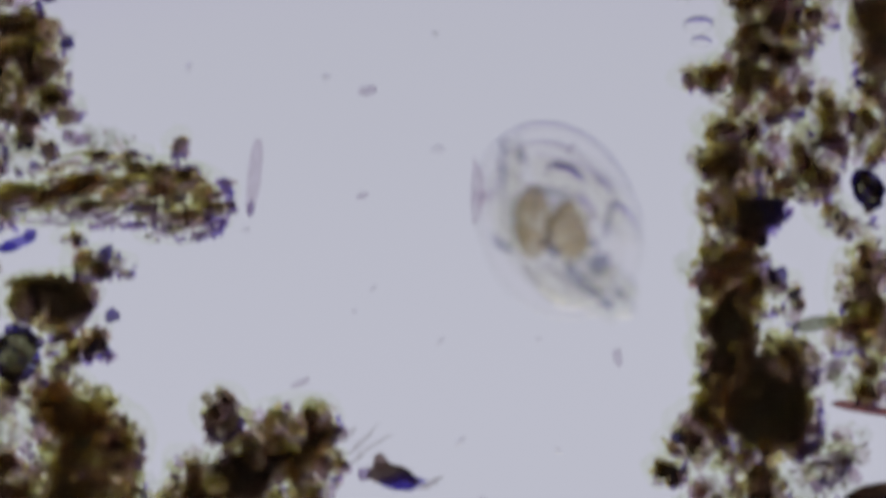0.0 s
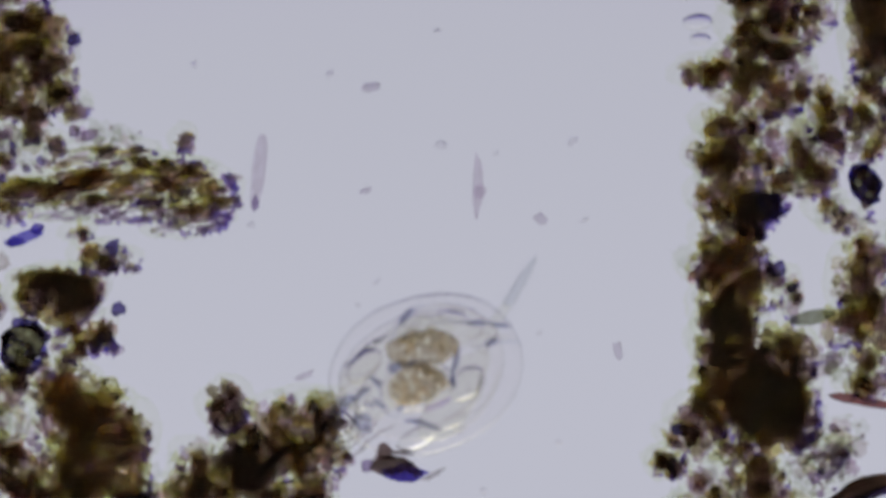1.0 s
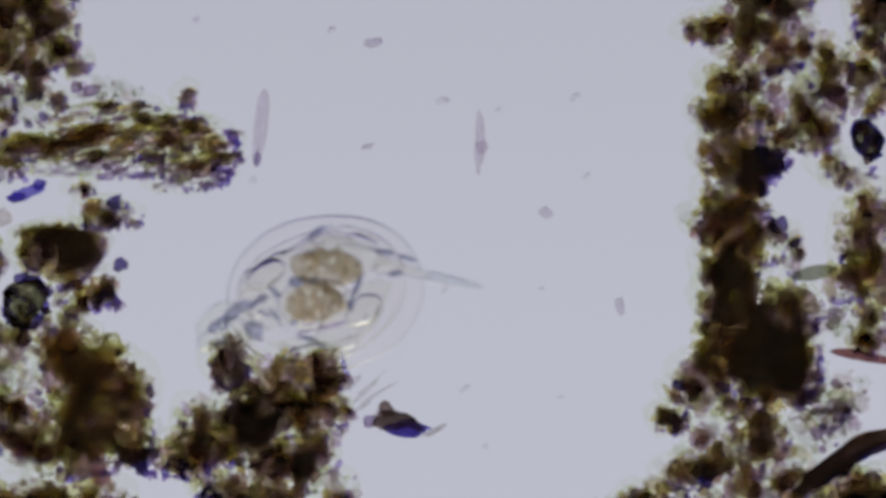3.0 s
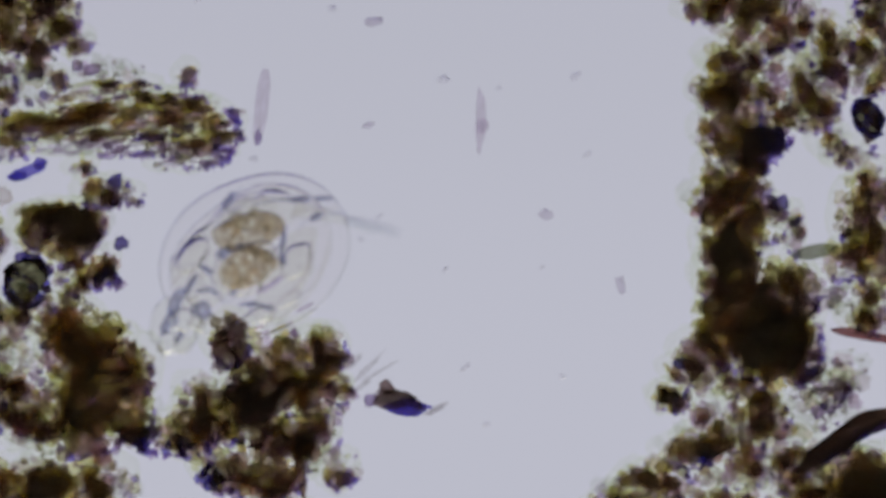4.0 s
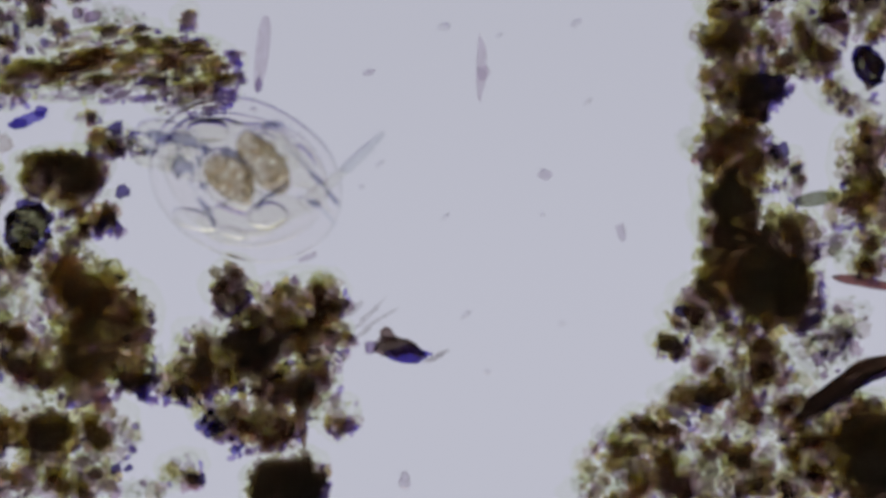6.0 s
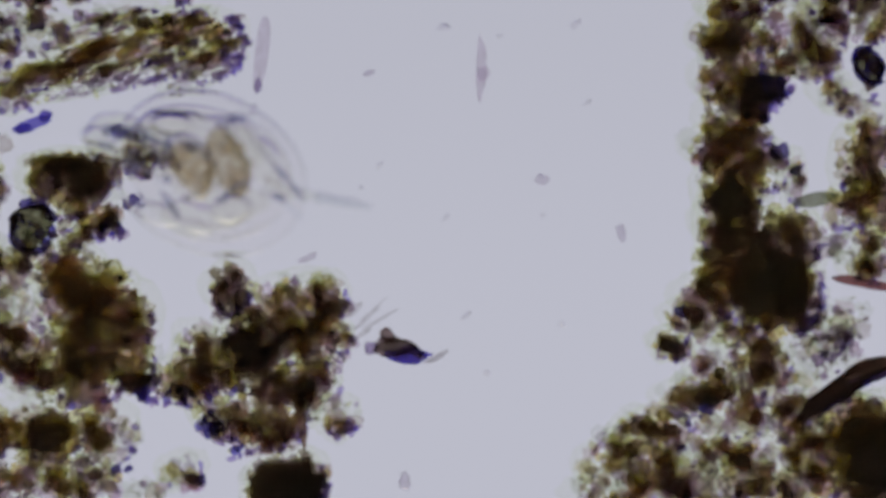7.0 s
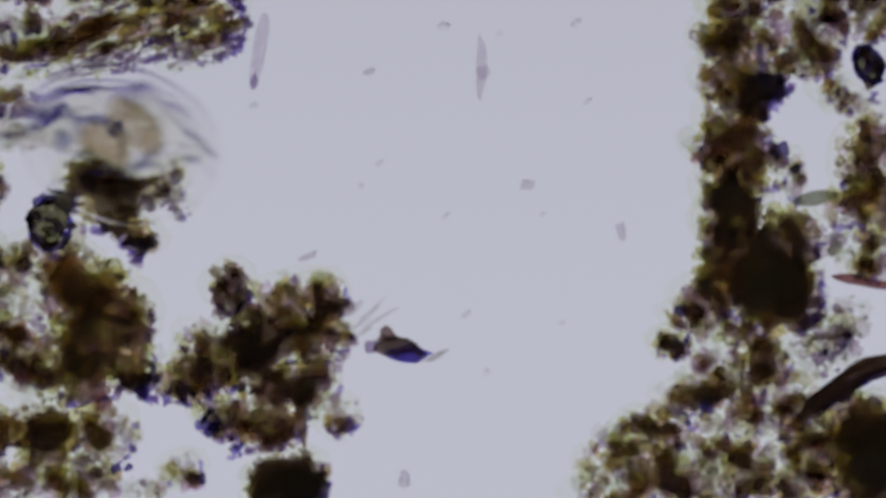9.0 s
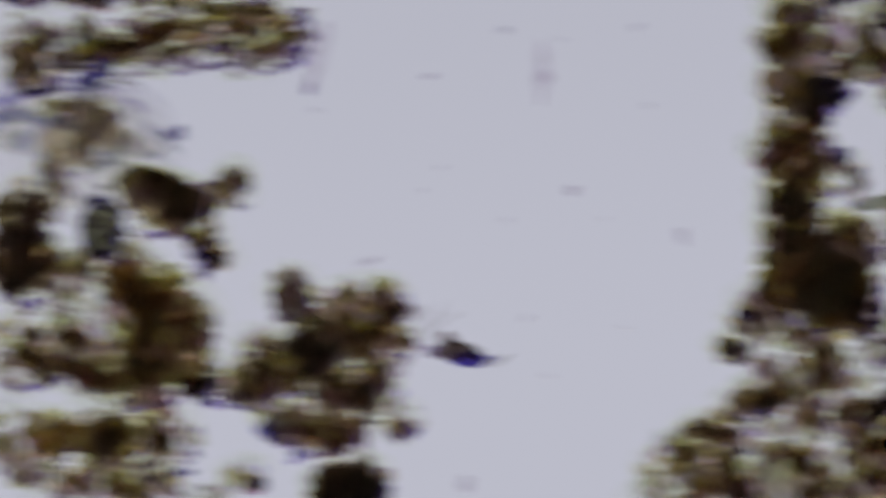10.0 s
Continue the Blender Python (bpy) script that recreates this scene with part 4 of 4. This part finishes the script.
organ("toe", tube([(0, 0, 0), (12, 0, 0), (50, 1, 0), (85, 2, 0), (102, 3, 0)], [4, 8.5, 8, 5, 1.2]), M_TOE, 62, 0, 0, 0, "long pointed toe", foot)

# seconds, place on the plan, heading of the tail, bend of the foot
SWIM = [(0.0, 985, 180, 117, 150), (0.1, 981, 160, 116, 150), (0.2, 1002, 192, 108, 140), (0.3, 1044, 259, 80, 110), (0.4, 1040, 322, 48, 80),
        (0.5, 928, 418, 29, 88), (0.6, 845, 440, 22, 67), (0.7, 822, 463, 20, 64), (0.8, 780, 459, 23, 46), (1.0, 748, 438, 23, 34), (1.2, 739, 417, 24, 27),
        (1.4, 723, 394, 24, 8), (1.6, 725, 394, 20, -5), (1.8, 711, 397, 16, -10), (2.0, 674, 372, 14, -35), (2.2, 667, 377, 14, -28), (2.7, 610, 374, 13, -20),
        (3.3, 535, 371, 13, -34), (3.5, 519, 366, 15, -22), (3.7, 502, 362, 20, -15), (3.9, 453, 353, 26, -15), (4.1, 428, 345, 34, -75), (4.3, 400, 343, 42, -48),
        (4.5, 400, 347, 46, -47), (4.7, 401, 341, 30, -10), (4.9, 388, 350, 18, 15), (5.0, 381, 351, 15, 24), (5.2, 378, 354, 15, 19), (5.3, 383, 344, 14, 40),
        (5.4, 449, 315, -4, 54), (5.5, 507, 310, -25, 82), (5.6, 468, 307, -21, 84), (5.7, 456, 307, -20, 80), (6.2, 410, 295, -23, 50), (6.8, 368, 284, -20, 7),
        (7.0, 370, 289, -22, 10), (7.2, 366, 289, -23, 4), (7.4, 368, 287, -24, -12), (7.5, 374, 284, -24, -24), (7.6, 382, 280, -25, -27), (7.8, 386, 278, -26, -34), (7.9, 384, 272, -24, -90),
        (8.0, 378, 267, -22, -150), (8.1, 372, 268, -20, -150), (8.3, 335, 281, -20, -150), (8.5, 307, 284, -20, -150), (8.7, 295, 268, -20, -150), (8.9, 288, 263, -20, -150), (9.0, 210, 240, -15, -150),
        (9.1, 128, 240, -12, -150), (9.3, 84, 236, -12, -150), (9.5, 50, 232, -12, -150), (10.0, 30, 230, -12, -150)]


def drifting(thing, rows, z=None):
    """Rows: seconds, shift from the resting place in grid units (right, down), turn."""
    base, turn = thing.location.copy(), math.degrees(thing.rotation_euler.z)
    walk(thing, [(t, pose(base.x + dx * U, base.y - dy * U, base.z, 0, 0, turn + a)) for t, dx, dy, a in rows])


def motions():
    # it rises a little above the sharp layer now and then
    rise = [(0.0, 0.042), (6.8, 0.042), (7.0, 0.062), (7.4, 0.062), (7.6, 0.046), (8.0, 0.042), (9.0, 0.055), (10.0, 0.06)]
    level = [float(np.interp(row[0], [r[0] for r in rise], [r[1] for r in rise])) for row in SWIM]
    walk(rotifer, [(t, pose(*P(x, y, z), 0, 0, a)) for (t, x, y, a, b), z in zip(SWIM, level)])
    walk(head, [(t, pose(x * U, y * U, 0, 0, 0, a)) for t, x, y, a in [
        (0.0, -140, -30, 10), (0.4, -150, -30, 10), (0.6, -176, -34, 10), (3.5, -176, -34, 10), (3.9, -172, -44, 20), (4.5, -168, -52, 30), (4.8, -172, -40, 15), (5.1, -178, -30, 6),
        (5.3, -176, -34, 10), (5.5, -147, 0, 10), (5.7, -148, -4, 0), (6.8, -165, -20, 0), (7.6, -150, -10, 0), (8.0, -135, -10, 0), (10.0, -140, -10, 0)]])
    walk(foot, [(t, pose(130 * U, 5 * U, 0, 0, 0, b)) for t, x, y, a, b in SWIM])
    # the gut swings about the middle of the body
    walk(gut, [(t, pose(0, 0, 0, 0, 0, a) @ GUT.inverted()) for t, a in [(0.0, -10), (0.3, 0), (5.4, 0), (5.7, -4), (6.8, -28), (8.0, -28), (8.5, -20), (10.0, -10)]])
    still = [(0.0, 0, 0, 0), (5.7, 0, 0, 0)]
    drifting(log, still + [(6.8, 6, -36, 11), (7.5, 10, -41, 14), (8.0, 8, -44, 14), (8.5, 6, -46, 13), (8.9, 8, -60, 13), (9.0, 10, -74, 11), (9.2, 14, -70, 9), (10.0, 14, -70, 8)])
    drifting(scatter, still + [(6.8, 2, 5, 2), (8.9, 4, 10, 2), (9.1, -12, 20, 4), (10.0, -16, 20, 4)])
    drifting(dark_heap, still + [(6.8, 12, 3, 0), (7.5, 22, 8, -3), (8.0, 25, 10, -3), (8.5, 28, 15, -6), (8.9, 45, 25, -9), (9.0, 72, 32, -14), (9.2, 72, 32, -16), (10.0, 72, 32, -16)])
    drifting(arm, still + [(6.8, 56, 30, -20), (7.2, 72, 36, -30), (7.5, 80, 45, -40), (7.8, 130, 60, -50), (8.0, 150, 48, -45), (8.3, 140, 52, -50), (8.5, 118, 80, -60),
                           (8.9, 98, 105, -70), (9.0, 118, 95, -80), (9.2, 118, 92, -85), (10.0, 120, 92, -85)])
    drifting(flake, still + [(6.8, 4, 4, 0), (7.5, 7, 2, 0), (8.5, 20, 8, -10), (8.9, 40, 16, -30), (9.0, 66, 20, -60), (9.2, 84, 34, -75), (10.0, 88, 34, -75)])
    drifting(bead, still + [(7.0, 14, 20, 0), (7.5, 18, 26, 0), (8.5, 34, 50, 0), (9.0, 48, 92, 0), (9.2, 54, 88, 0), (10.0, 54, 85, 0)])
    drifting(big_cell, still + [(7.5, 12, -5, 4), (8.5, 20, -10, 6), (9.0, 40, -8, 14), (9.2, 26, -4, 12), (10.0, 25, -4, 12)])
    drifting(crescent, still + [(7.0, 8, 8, 0), (7.5, 14, 8, 4), (8.5, 12, 2, 6), (9.0, 30, 0, 14), (9.2, 20, -80, 0), (10.0, 10, -90, 0)])
    drifting(stick, still + [(8.5, -3, 0, -1), (9.0, -5, -4, -3), (9.5, -10, 0, -8), (10.0, -10, 0, -8)])
    drifting(olive, still + [(8.9, 0, 0, 0), (9.0, 40, 0, 0), (9.15, 125, 2, 0), (9.4, 142, 2, 0), (10.0, 142, 2, 0)])
    drifting(wisp, still + [(6.8, 52, 26, -10), (7.2, 62, 34, -20), (7.5, 72, 78, -30), (7.8, 140, 38, -20), (8.0, 180, 18, 20), (8.2, 150, 26, 15), (8.5, 95, 42, 10), (8.9, 86, 60, 0), (9.0, 90, 100, -40), (9.2, 95, 70, -60), (10.0, 95, 68, -60)])
    drifting(drifter, [(0.0, 5, -90, 0), (1.0, -2, -128, 10), (3.5, 4, -38, 20), (4.5, 0, -8, 30), (5.5, 0, 0, 30), (7.5, -10, 14, 40), (9.0, -32, 22, 50), (10.0, -60, 24, 60)])


motions()
